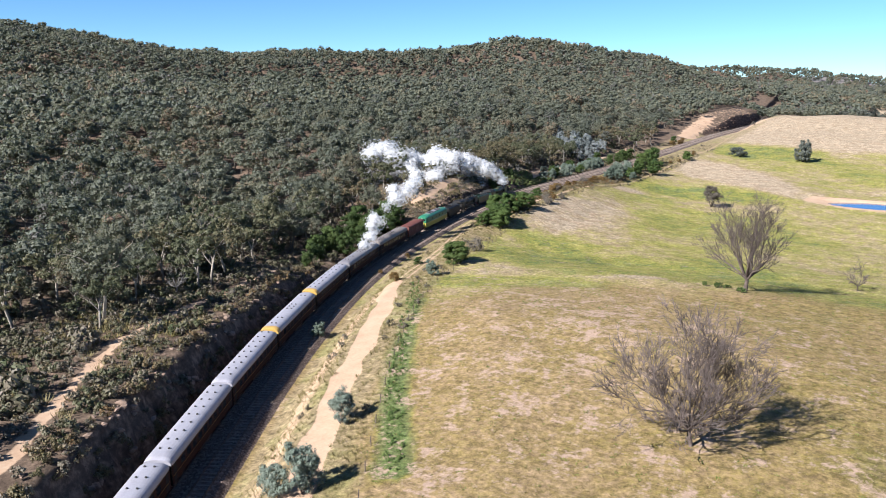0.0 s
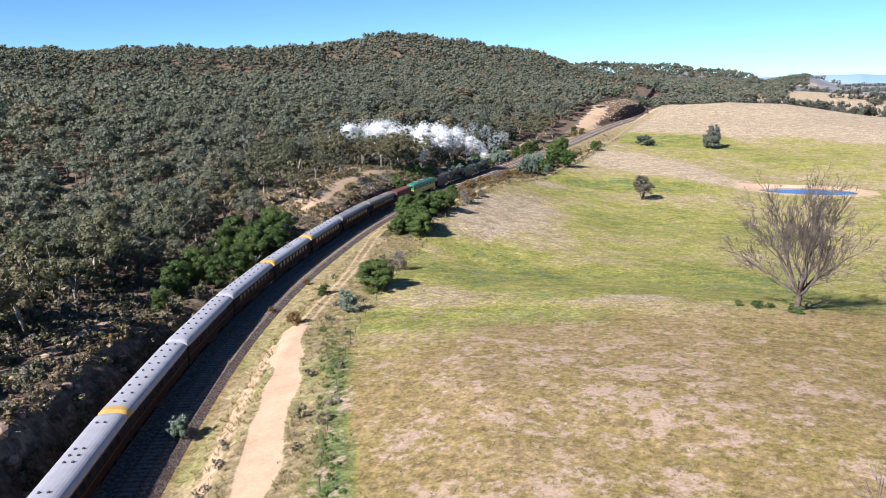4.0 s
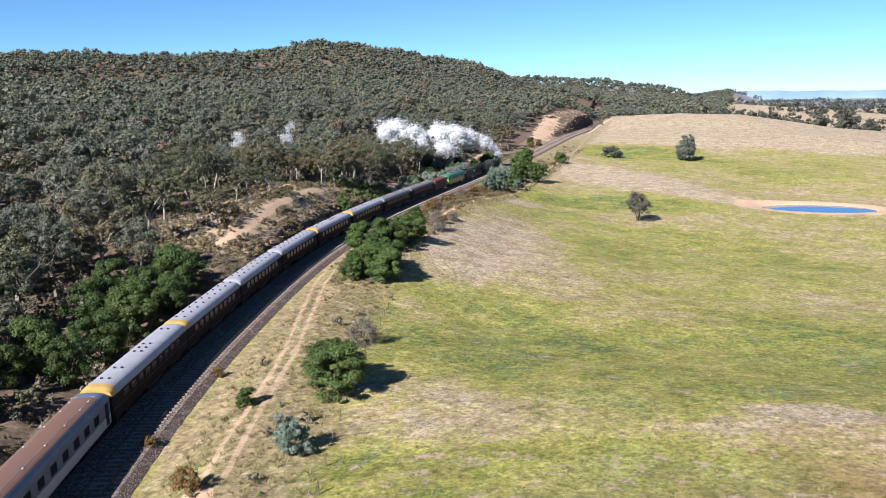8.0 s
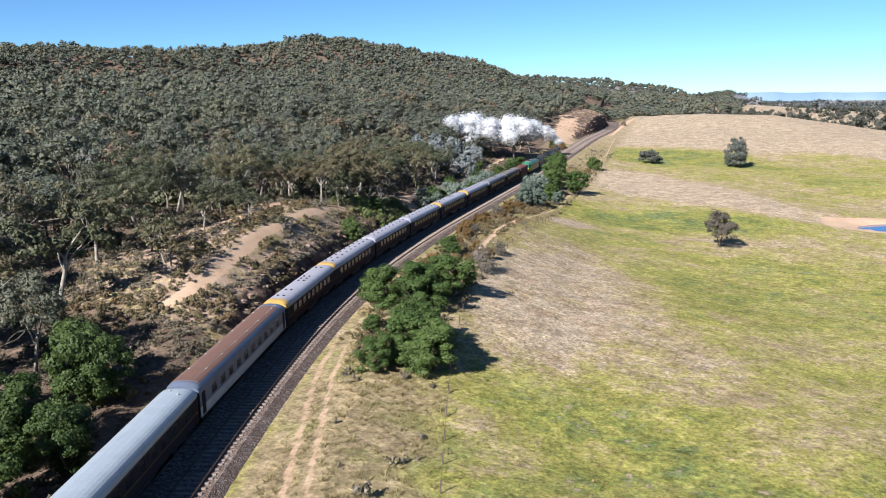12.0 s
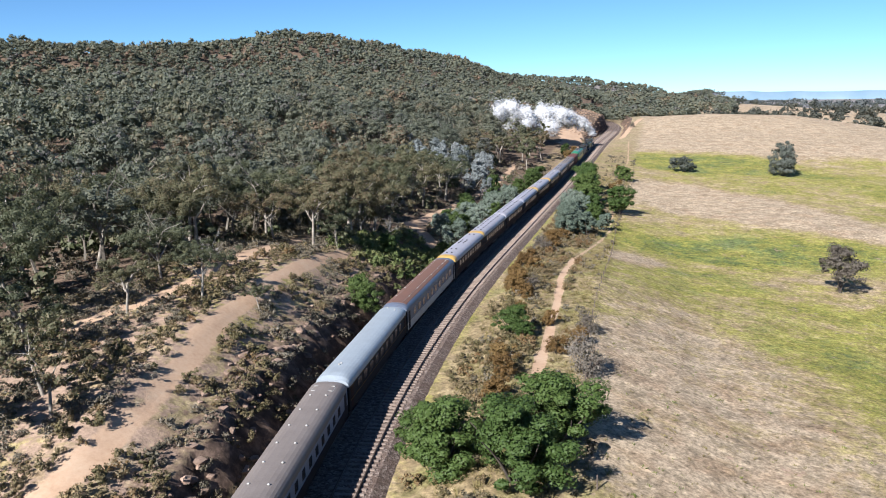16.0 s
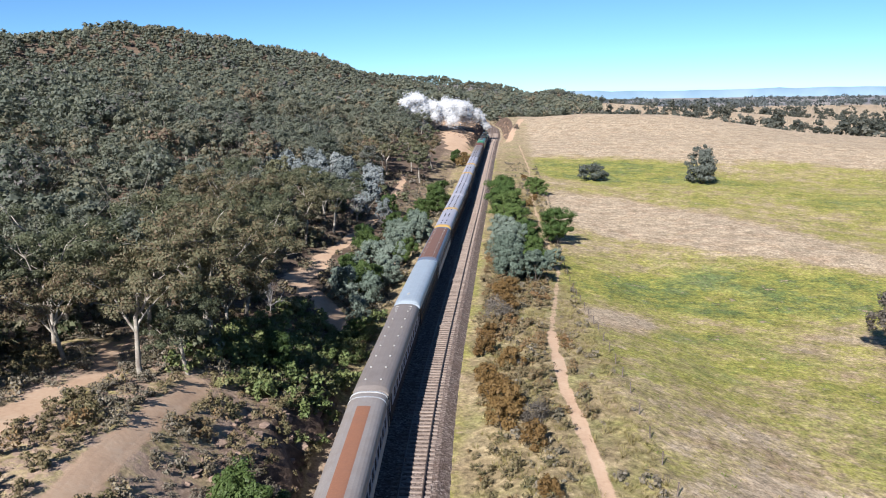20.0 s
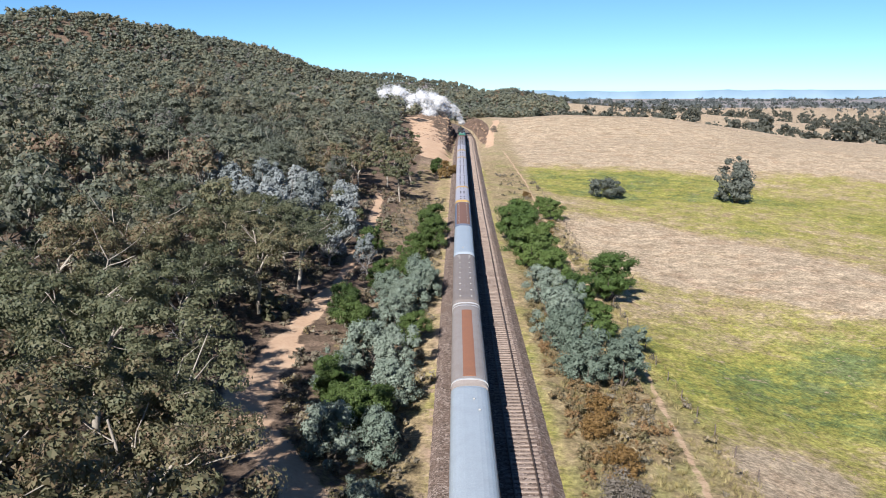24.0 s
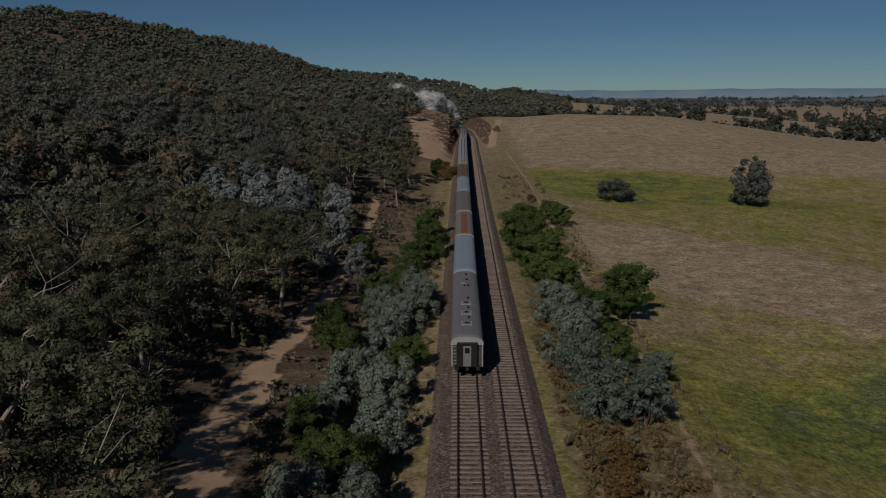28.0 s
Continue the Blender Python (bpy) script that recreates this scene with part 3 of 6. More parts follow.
def build_ground():
    ds = np.r_[-np.geomspace(4300, 620, 9), steps((-600, -120, 12), (-120, -40, 3), (-40, -22, 1.2), (-22, 3, 0.85), (3, 15, 0.4), (15, 26, 0.85), (26, 72, 1.6), (72, 150, 4), (150, 400, 14)), np.geomspace(400, 4300, 14)]
    ys = np.r_[-np.geomspace(3000, 100, 12), steps((-90, 0, 3), (0, 300, 1.15), (300, 480, 1.8), (480, 740, 2.2), (740, 1500, 14)), np.geomspace(1500, 4600, 16)]
    d, y = np.meshgrid(ds, ys)
    x = rail_x(y) + d / np.interp(y, LINE_Y, 1 / np.hypot(1, SLOPE))
    z = ground_z(x, y)
    px, py, pa, pb = POND
    ring = np.hypot((x - px) / pa, (y - py) / pb)
    z = z + (POND_Z - 0.9 - z) * (1 - soft(0.75, 1.05, ring)) + (POND_Z + 0.9 - z) * 0.8 * soft(0.98, 1.1, ring) * (1 - soft(1.25, 1.7, ring))
    gy, gx = np.gradient(z, axis=0), np.gradient(z, axis=1)
    steep = np.hypot(gx / np.maximum(np.gradient(x, axis=1), 0.1), gy / np.maximum(np.gradient(y, axis=0), 0.1))
    cut = soft(0.8, 1.3, steep) * (np.abs(d + 2.6) < 20)
    x = x + cut * (0.9 * wobble(y, z, 1.6, 3) + 0.5 * wobble(y, z, 0.6, 7))
    z = z + cut * 0.5 * wobble(x, y, 0.8, 4)
    a, b = masks(x, y, z, steep)
    r, c = len(ys), len(ds)
    i = np.arange(r * c).reshape(r, c)
    quads = np.stack([i[:-1, :-1], i[:-1, 1:], i[1:, 1:], i[1:, :-1]], -1).reshape(-1, 4)
    verts = np.stack([x, y, z], -1).reshape(-1, 3)
    me = mesh_of("ground", verts, quads, GROUND, True, {"mask_a": a.reshape(-1, 4), "mask_b": b.reshape(-1, 4)})
    return tagged(new("ground", me), "dry paddock, cutting and forest floor of tan earth and grass", "ground", kind="structure")


build_ground()
pw = POND
ang = np.linspace(0, 2 * np.pi, 48, endpoint=False)
me = mesh_of("water", np.stack([pw[0] + pw[2] * 1.02 * np.cos(ang), pw[1] + pw[3] * 1.02 * np.sin(ang), 0 * ang + POND_Z], -1), [list(range(48))], WATER)
tagged(new("water", me), "still blue farm dam in a bank of pale earth", "dam", kind="structure")


# ---- railway ----
def lane(off, step, y0=-88.0, y1=858.0):
    """Points along a line off metres east of the outermost rail: place, right-hand normal."""
    y = np.arange(y0, y1, step)
    n = np.stack([1 / np.hypot(1, np.interp(y, LINE_Y, SLOPE)), -np.interp(y, LINE_Y, SLOPE) / np.hypot(1, np.interp(y, LINE_Y, SLOPE))], -1)
    p = np.stack([rail_x(y), y], -1) + n * off
    return p, n, track_z(y)


def sweep(name, section, off, mat, step=2.0, y0=-88.0, y1=858.0, rough=0.0):
    p, n, z = lane(off, step, y0, y1)
    k = len(section)
    sec = np.array(section)
    v = np.stack([p[:, None, 0] + n[:, None, 0] * sec[:, 0], p[:, None, 1] + n[:, None, 1] * sec[:, 0], z[:, None] + sec[:, 1] + 0 * p[:, None, 0]], -1)
    if rough:
        v[..., 2] += rough * wobble(v[..., 0], v[..., 1], 0.7, 3) * (np.abs(sec[:, 1]) > 0.1)
    i = np.arange(len(p) * k).reshape(len(p), k)
    q = np.stack([i[:-1, :-1], i[:-1, 1:], i[1:, 1:], i[1:, :-1]], -1).reshape(-1, 4)
    return mesh_of(name, v.reshape(-1, 3), q[:, ::-1].copy(), mat, False)


GAUGE, APART = 1.6, 3.65
ballast_bed = tagged(new("ballast", sweep("ballast", [(-3.6, -1.2), (-2.3, -0.24), (2.0 - 3.85 / 2 + 1.7, -0.22), (5.4, -0.24), (7.2, -1.3)], -4.45, BALLAST, 1.0, rough=0.05)),
                     "bed of grey-brown crushed stone under two tracks", "ballast", kind="structure")
HEAD = [(-0.075, -0.16), (-0.03, -0.13), (-0.036, -0.03), (-0.036, 0.0), (0.036, 0.0), (0.036, -0.03), (0.03, -0.13), (0.075, -0.16)]


def box(sx, sy, sz, bevel=0.02):
    bm = bmesh.new()
    bmesh.ops.create_cube(bm, size=1)
    bmesh.ops.scale(bm, vec=(sx, sy, sz), verts=bm.verts)
    if bevel:
        bmesh.ops.bevel(bm, geom=bm.edges[:], offset=bevel, segments=1, affect="EDGES")
    return bm


def part(name, bm, mat, parent, label="", m=None, smooth=False):
    me = bpy.data.meshes.new(name)
    bm.to_mesh(me)
    bm.free()
    me.materials.append(mat)
    me.polygons.foreach_set("use_smooth", np.full(len(me.polygons), smooth))
    return child(name, me, parent, label, m)


def joined(name, verts, faces, places, mat):
    """Many copies of a small mesh (arrays) at places (matrices 4x4), in one mesh."""
    v = np.concatenate([verts @ m[:3, :3].T + m[:3, 3] for m in places])
    f = np.concatenate([faces + i * len(verts) for i in range(len(places))])
    return mesh_of(name, v, f, mat)


def build_track(name, label, centre):
    tr = tagged(new(name), label, "railway track", "railway tracks", "structure")
    for side in (-1, 1):
        child("rail", sweep("rail", HEAD, centre + side * (GAUGE / 2 + 0.036), RAIL, 1.5), tr)
    bm = box(2.7, 0.24, 0.2, 0.03)
    me = bpy.data.meshes.new("sleeper")
    bm.to_mesh(me)
    bm.free()
    me.materials.append(CONCRETE)
    base_v = np.array([v.co[:] for v in me.vertices])
    tri = []
    for p in me.polygons:
        tri += [(p.vertices[0], p.vertices[i], p.vertices[i + 1]) for i in range(1, len(p.vertices) - 1)]
    tri = np.array(tri)
    rest = []
    rng = random.Random(centre)
    p, n, z = lane(centre, 0.7, -60, 640)
    for (x, y), (nx, ny), h in zip(p, n, z):
        yaw = math.degrees(math.atan2(ny, nx)) + rng.uniform(-0.6, 0.6)
        m = pose(x + rng.uniform(-0.03, 0.03), y, h - 0.255 + rng.uniform(-0.012, 0.012), 0, 0, yaw)
        if 200 < y < 385:
            child("sleeper", me, tr, m=m)
        else:
            rest.append(np.array(m))
    tagged(child("sleepers", joined("sleepers", base_v, tri, rest, CONCRETE), tr), kind="stuff")
    return tr


# ---- plants ----
def tube(points, radii, sides=5):
    pts = np.asarray(points, float)
    t = np.gradient(pts, axis=0)
    t /= np.linalg.norm(t, axis=1)[:, None] + 1e-9
    ref = np.array([1.0, 0.2, 0.1])
    u = np.cross(t, ref)
    u /= np.linalg.norm(u, axis=1)[:, None] + 1e-9
    w = np.cross(t, u)
    a = np.linspace(0, 2 * np.pi, sides, endpoint=False)
    ring = u[:, None] * np.cos(a)[:, None] + w[:, None] * np.sin(a)[:, None]
    v = (pts[:, None] + ring * np.asarray(radii, float)[:, None, None]).reshape(-1, 3)
    i = np.arange(len(pts) * sides).reshape(len(pts), sides)
    j = np.roll(i, -1, axis=1)
    return v, np.stack([i[:-1], j[:-1], j[1:], i[1:]], -1).reshape(-1, 4)


def merge(pieces):
    vs, fs, n = [], [], 0
    for v, f in pieces:
        vs.append(v)
        fs.append(f + n)
        n += len(v)
    return np.concatenate(vs), np.concatenate(fs)


KNOT_V = np.array([(1, 0, 0), (0, 1, 0), (-1, 0, 0), (0, -1, 0), (0, 0, 1), (0, 0, -1)], float)
KNOT_F = np.array([(0, 1, 4), (1, 2, 4), (2, 3, 4), (3, 0, 4), (1, 0, 5), (2, 1, 5), (3, 2, 5), (0, 3, 5)])


def hearts(rng, centres, radii, share, squash):
    """Knotty dense hearts of leaf clumps."""
    n = len(centres)
    v = KNOT_V[None] * rng.uniform(0.75, 1.15, (n, len(KNOT_V), 1)) * (np.asarray(radii) * share)[:, None, None] * np.array([1, 1, squash]) + np.asarray(centres)[:, None]
    f = KNOT_F[None] + (np.arange(n) * len(KNOT_V))[:, None, None]
    return v.reshape(-1, 3), f.reshape(-1, 3)


def leaves(rng, centres, radii, count, size, squash=0.75, droop=0.0, slim=False, heart=0.0):
    """Small pointed sprays filling clumps round the centres; slim ones are three narrow leaves each, strewn a little."""
    c = np.repeat(np.asarray(centres, float), count, axis=0)
    r = np.repeat(np.asarray(radii, float), count)
    out = rng.normal(size=(len(c), 3))
    out /= np.linalg.norm(out, axis=1)[:, None]
    far = rng.random(len(c)) ** 0.3
    p = c + out * (far * r)[:, None] * np.array([1, 1, squash])
    mid = np.asarray(centres, float).mean(0)
    nrm = out + 0.5 * (p - mid) / (np.abs(p - mid).max() + 1e-9) + rng.normal(size=(len(c), 3)) * 0.3 + np.array([0, 0, 0.2])
    nrm /= np.linalg.norm(nrm, axis=1)[:, None]
    a = np.cross(nrm, rng.normal(size=(len(c), 3)))
    a /= np.linalg.norm(a, axis=1)[:, None] + 1e-9
    b = np.cross(nrm, a)
    s = size * rng.uniform(0.6, 1.35, len(c))[:, None]
    bend = nrm * s * 0.25 + np.array([0, 0, -droop]) * s
    if slim:
        tri = []
        for turn in (0.0, 2.0, 4.2):
            w = a * math.cos(turn) + b * math.sin(turn)
            q = b * math.cos(turn) - a * math.sin(turn)
            c2 = p + rng.normal(size=p.shape) * s * 1.3
            tri += [c2 - q * s * 0.3, c2 + q * s * 0.3, c2 + w * s * 1.5 + bend]
        v = np.stack(tri, 1).reshape(-1, 3)
        return v, np.arange(len(v)).reshape(-1, 3)
    if heart:
        ring = [p + (a * math.cos(t) + b * math.sin(t) * 0.85) * s * rng.uniform(0.8, 1.25, (len(c), 1)) + (bend if k else -bend) for k, t in enumerate((0.0, 2.2, 4.1))]
        v = np.stack(ring, 1).reshape(-1, 3)
        return merge([(v, np.arange(len(v)).reshape(-1, 3)), hearts(rng, centres, radii, heart, squash)])
    v = np.stack([p - a * s, p + b * s * 0.68 + bend, p + a * s, p - b * s * 0.68 + bend], 1).reshape(-1, 3)
    return v, np.arange(len(v)).reshape(-1, 4)


def limb(rng, start, way, length, r0, r1, bends=4, wander=0.18, lift=0.0):
    p, way = np.array(start, float), np.array(way, float)
    pts, step = [p.copy()], length / bends
    for _ in range(bends):
        way = way + rng.normal(size=3) * wander + np.array([0, 0, lift])
        way /= np.linalg.norm(way)
        p = p + way * step
        pts.append(p.copy())
    return np.array(pts), np.linspace(r0, r1, bends + 1), way


def gum(seed, height, spread, leaf=0.34, count=90, fork=0.35, clumps=16, sides=6, twigs=True, slim=False, split=1, heart=0.0):
    """A eucalypt: pale forked trunk, open crown of hanging clumps. Returns wood and leaf arrays."""
    rng = np.random.default_rng(seed)
    wood, ends = [], []
    trunk, tr, way = limb(rng, (0, 0, -0.3), (rng.normal() * 0.08, rng.normal() * 0.08, 1), height * fork + 0.3, height * 0.022, height * 0.015, 4, 0.06)
    wood.append(tube(trunk, tr, sides))
    n = rng.integers(4, 6)
    for k in range(n):
        a = 2 * np.pi * (k + rng.uniform(-0.25, 0.25)) / n
        lean = rng.uniform(0.35, 0.85)
        start = trunk[-1] if k % 3 else trunk[-2]
        pts, rad, w = limb(rng, start, (np.cos(a) * lean, np.sin(a) * lean, 1.0), height * (0.9 - fork) * rng.uniform(0.55, 0.9), height * 0.012, height * 0.005, 4, 0.16)
        wood.append(tube(pts, rad, max(3, sides - 1)))
        for q in range(3):
            j = rng.integers(2, 5)
            a2 = a + rng.uniform(-1.2, 1.2)
            p2, r2, _ = limb(rng, pts[j], (np.cos(a2), np.sin(a2), rng.uniform(0.2, 0.9)), spread * rng.uniform(0.25, 0.5), height * 0.005, height * 0.0018, 3, 0.2)
            if twigs:
                wood.append(tube(p2, r2, 3))
            ends.append(p2[-1])
        ends.append(pts[-1])
    ends = np.array(ends)
    ends = ends[rng.permutation(len(ends))[:clumps]]
    top = ends[:, 2].max()
    ends[:, 2] *= height * 0.93 / max(top, 0.1) if top > height * 0.93 else 1
    radii = rng.uniform(0.16, 0.30, len(ends)) * spread * 0.72
    if split > 1:
        # each bough carries several rounded clumps
        ends = np.repeat(ends, split, axis=0)
        radii = np.repeat(radii, split)
        ends = ends + rng.normal(size=ends.shape) * (radii * 0.62)[:, None] * np.array([1, 1, 0.7])
        radii = radii * rng.uniform(0.42, 0.62, len(radii))
    wv, wf = merge(wood)
    return (wv, wf), leaves(rng, ends, radii, count, leaf, 0.68, 0.1, slim, heart)


def shrub(seed, height, spread, leaf=0.26, count=80, clumps=26, low=0.12, cone=0.0, stems=4, slim=True, lobe=1.0, heart=0.0):
    """A dense bush or small tree, leafy nearly to the ground, with a lobed outline."""
    rng = np.random.default_rng(seed)
    wood = []
    for k in range(stems):
        a = 2 * np.pi * (k + rng.random()) / stems
        pts, rad, _ = limb(rng, (0.1 * np.cos(a), 0.1 * np.sin(a), -0.25), (np.cos(a) * 0.45, np.sin(a) * 0.45, 1), height * 0.75, height * 0.016 + 0.02, 0.02, 4, 0.12)
        wood.append(tube(pts, rad, 4))
    h = low + (0.9 - low) * rng.random(clumps) ** 0.9
    a = rng.random(clumps) * 2 * np.pi
    wide = np.sqrt(np.clip(1 - ((h - 0.42) / 0.6) ** 2, 0.05, 1)) * (1 - cone * h)
    rr = spread * 0.5 * wide * np.sqrt(rng.random(clumps)) * 0.82
    # no bush is round: it leans and bulges
    lean = rng.uniform(0, 2 * np.pi, 2)
    rr = rr * (1 + 0.3 * np.cos(a - lean[0]) + 0.22 * np.cos(2 * a - lean[1]))
    h = h * (1 - 0.18 * np.cos(a - lean[1]) * rr / spread * 2)
    c = np.stack([rr * np.cos(a), rr * np.sin(a), h * height], -1)
    radii = rng.uniform(0.10, 0.27, clumps) * lobe * spread * (1 - 0.45 * cone * h)
    return merge(wood), leaves(rng, c, radii, count, leaf, 0.85, 0.0, slim, heart)


def canopy(seed, height, spread, clumps, count, leaf, heart=0.6, low=0.52):
    """The domed crown of a forest tree seen from afar: rounded clumps round a dome, with loose sprays on them."""
    rng = np.random.default_rng(seed)
    k = np.arange(clumps)
    tilt = np.arccos(1 - 1.12 * (k + 0.5) / clumps) + rng.normal(size=clumps) * 0.12
    a = k * 2.4 + rng.uniform(-0.4, 0.4, clumps)
    reach = spread * 0.34 * rng.uniform(0.8, 1.2, clumps)
    c = np.stack([np.sin(tilt) * np.cos(a) * reach, np.sin(tilt) * np.sin(a) * reach, height * (low + 0.3 * np.cos(tilt)) + rng.normal(size=clumps) * 0.35], -1)
    radii = rng.uniform(0.75, 1.3, clumps) * spread * 0.5 / clumps ** 0.42
    return (None, None), leaves(rng, c, radii, count, leaf, 0.78, 0.05, False, heart)


def bare_tree(seed, height, spread, mains=6, levels=4, lift=0.05, thick=0.02):
    """A leafless tree: limbs that fork again and again into fine twigs."""
    rng = np.random.default_rng(seed)
    wood, twigs = [], []

    def grow(start, way, length, r, level):
        pts, rad, w = limb(rng, start, way, length, r, r * 0.62, 4 if level < 2 else 3, 0.13, lift)
        (wood if level < 2 else twigs).append(tube(pts, rad, 6 if level == 0 else 4 if level < 3 else 3))
        if level >= levels:
            return
        for k in range(3 if level < 2 else rng.integers(3, 5)):
            j = rng.integers(1, len(pts))
            side = rng.normal(size=3)
            side -= side @ w * w
            side /= np.linalg.norm(side)
            grow(pts[j] if k else pts[-1], w + side * rng.uniform(0.35, 0.85) * (1 if k else 0.35), length * rng.uniform(0.55, 0.78), max(rad[j] * 0.62, 0.025), level + 1)

    base = limb(rng, (0, 0, -0.3), (0, 0, 1), height * 0.12 + 0.3, height * thick, height * thick * 0.8, 3, 0.05)
    wood.append(tube(base[0], base[1], 8))
    for k in range(mains):
        a = 2.4 * k + rng.uniform(-0.2, 0.2)
        up = math.radians(82 - 64 * ((k + 0.5) / mains) ** 0.7)
        reach = 1 / math.hypot(math.cos(up) / (spread * 0.5), math.sin(up) / (height * 0.9))
        grow(base[0][-1], (np.cos(a) * math.cos(up), np.sin(a) * math.cos(up), math.sin(up)), reach * rng.uniform(0.36, 0.44), height * thick * 0.5, 0)
    return merge(wood), merge(twigs)


def put_bare(label, x, y, turn, arrays):
    top = tagged(new("bare_tree"), label, "tree", "bare trees")
    child("trunk", mesh_of("trunk", *arrays[0], DEAD, True), top)
    child("crown", mesh_of("crown", *arrays[1], TWIG, True), top, "crown of fine leafless twigs")
    top.matrix_basis = pose(x, y, float(ground_z(x, y)), 0, 0, turn)


class Plant:
    """A kind of plant of which copies are set out, each a thing of trunk and crown."""

    def __init__(self, name, wood, crown, bark, leaf, label, category, group):
        self.name, self.label, self.category, self.group = name, label, category, group
        self.wood = mesh_of("trunk", wood[0], wood[1], bark, True)
        self.crown = mesh_of("crown", crown[0], crown[1], leaf) if crown else None

    def put(self, x, y, size=1.0, turn=0.0, label="", sink=0.0, wide=1.0):
        z = float(ground_z(x, y))
        if not self.crown:
            top = new(self.name, self.wood)
        else:
            top = new(self.name)
            child("trunk", self.wood, top)
            child("crown", self.crown, top)
        top.matrix_basis = pose(x, y, z - sink, 0, 0, turn) @ Matrix.Diagonal((size * wide, size * wide, size, 1))
        return tagged(top, label or self.label, self.category, self.group)


# kinds of plants, a few shapes of each
GUMS = [Plant("eucalyptus_tree", *gum(10 + k, 11.5 + k % 3, 8.8 + k % 2, 0.115, 190, 0.36 + 0.05 * (k % 3), 22, split=4, heart=0.4), BARK, LEAF_TREE, "grey-green eucalyptus with a pale forked trunk", "tree", "eucalypts by the line") for k in range(6)]
FAR_GUMS = [Plant("eucalyptus_tree", *gum(20 + k, 11.5 + k % 3, 8.8 + k % 2, 0.22, 64, 0.36 + 0.05 * (k % 3), 19, split=3, heart=0.5), BARK, LEAF_TREE, "grey-green eucalyptus at the edge of the forest", "tree", "eucalypts by the line") for k in range(4)]
WATTLES = [Plant("wattle_tree", *shrub(30 + k, 6.0, 5.6, 0.10, 230, 84, lobe=0.56, slim=False, heart=0.5), BARK_DARK, LEAF_WATTLE, "dense dark green wattle leafy to the ground", "tree", "green wattles by the line") for k in range(4)]
FRESH_WATTLES = [Plant("wattle_tree", *shrub(34 + k, 6.0, 5.6, 0.10, 230, 84, lobe=0.56, slim=False, heart=0.5), BARK_DARK, LEAF_FRESH, "bright green wattle leafy to the ground", "tree", "green wattles by the line") for k in range(3)]
SILVERS = [Plant("silver_wattle", *shrub(40 + k, 4.6, 4.6, 0.085, 150, 76, lobe=0.54, slim=False, heart=0.5), BARK_DARK, LEAF_SILVER, "silvery blue-green wattle bush beside the track", "bush", "silver wattles") for k in range(4)]
BLUES = [Plant("silver_gum", *shrub(50 + k, 9.0, 7.0, 0.22, 60, 62, 0.25, lobe=0.6, slim=False, heart=0.5), BARK, LEAF_BLUE, "pale silver-leaved gum in the forest", "tree", "silver gums") for k in range(3)]
RUSTS = [Plant("rusty_shrub", *shrub(60 + k, 2.2, 3.0, 0.085, 70, 44, lobe=0.6, slim=False, heart=0.45), BARK_DARK, LEAF_RUST, "rust-brown dry shrub on the railway bank", "shrub", "rusty shrubs") for k in range(3)]
TWIGGY = [Plant("leafless_shrub", *shrub(70 + k, 3.2, 3.4, 0.15, 50, 18), DEAD, LEAF_GREY, "grey leafless shrub with dense twigs", "shrub", "leafless shrubs") for k in range(2)]
OAK = Plant("paddock_tree", *shrub(81, 9.5, 8.6, 0.24, 80, 90, 0.10, lobe=0.56, slim=False, heart=0.5), BARK_DARK, LEAF_OAK, "lone grey-green tree in the dry paddock", "tree", "paddock trees")
BOX = Plant("paddock_tree", *shrub(82, 6.8, 6.4, 0.15, 70, 64, 0.3, lobe=0.58, slim=False, heart=0.3), BARK_DARK, LEAF_GREY, "lone grey-brown twiggy tree in green grass", "tree", "paddock trees")
MOUND = Plant("paddock_bush", *shrub(83, 4.0, 8.0, 0.2, 60, 60, 0.2, lobe=0.52, slim=False, heart=0.45), BARK_DARK, LEAF_OAK, "low spreading grey bush in the paddock", "bush", "paddock trees")

NETTLE = Plant("nettle_clump", *shrub(66, 2.0, 3.4, 0.12, 40, 30, lobe=0.65, slim=False, heart=0.45), BARK_DARK, LEAF_WATTLE, "low green weeds round the foot of the bare tree", "weeds", "weeds under the tree")
DEADWOOD = []
for k in range(3):
    trunk, twigs = bare_tree(90 + k, 11, 8.5, 6, 3, 0.05, 0.02)
    DEADWOOD.append(Plant("dead_tree", trunk, twigs, PALE_WOOD, PALE_WOOD, "dead grey tree with bare pale branches", "tree", "dead trees in the forest"))

# the paddock
OAK.put(-75.6, 451.5, 1.25, 20, wide=1.02)
BOX.put(-81.4, 303, 1.22, 0, wide=1.12)
MOUND.put(-108, 451, 1.3, 10)
put_bare("leafless grey tree with a wide crown of twigs", -31.6, 144.5, 30, bare_tree(3, 18.5, 22, 12, 5, 0.09, 0.022))
put_bare("leafless bushy tree standing in short olive grass", -19.5, 73, 0, bare_tree(8, 14.5, 17, 16, 5, 0.08, 0.015))
put_bare("slender leafless pale tree in the paddock", -17, 178, 0, bare_tree(11, 8.5, 6, 6, 4, 0.04, 0.016))

for k in range(9):
    NETTLE.put(-34.5 + 5.2 * math.sin(k * 1.9) * (0.4 + 0.07 * k), 143.2 + 1.6 * math.cos(k * 2.3), 0.3 + 0.05 * (k % 4), k * 40)

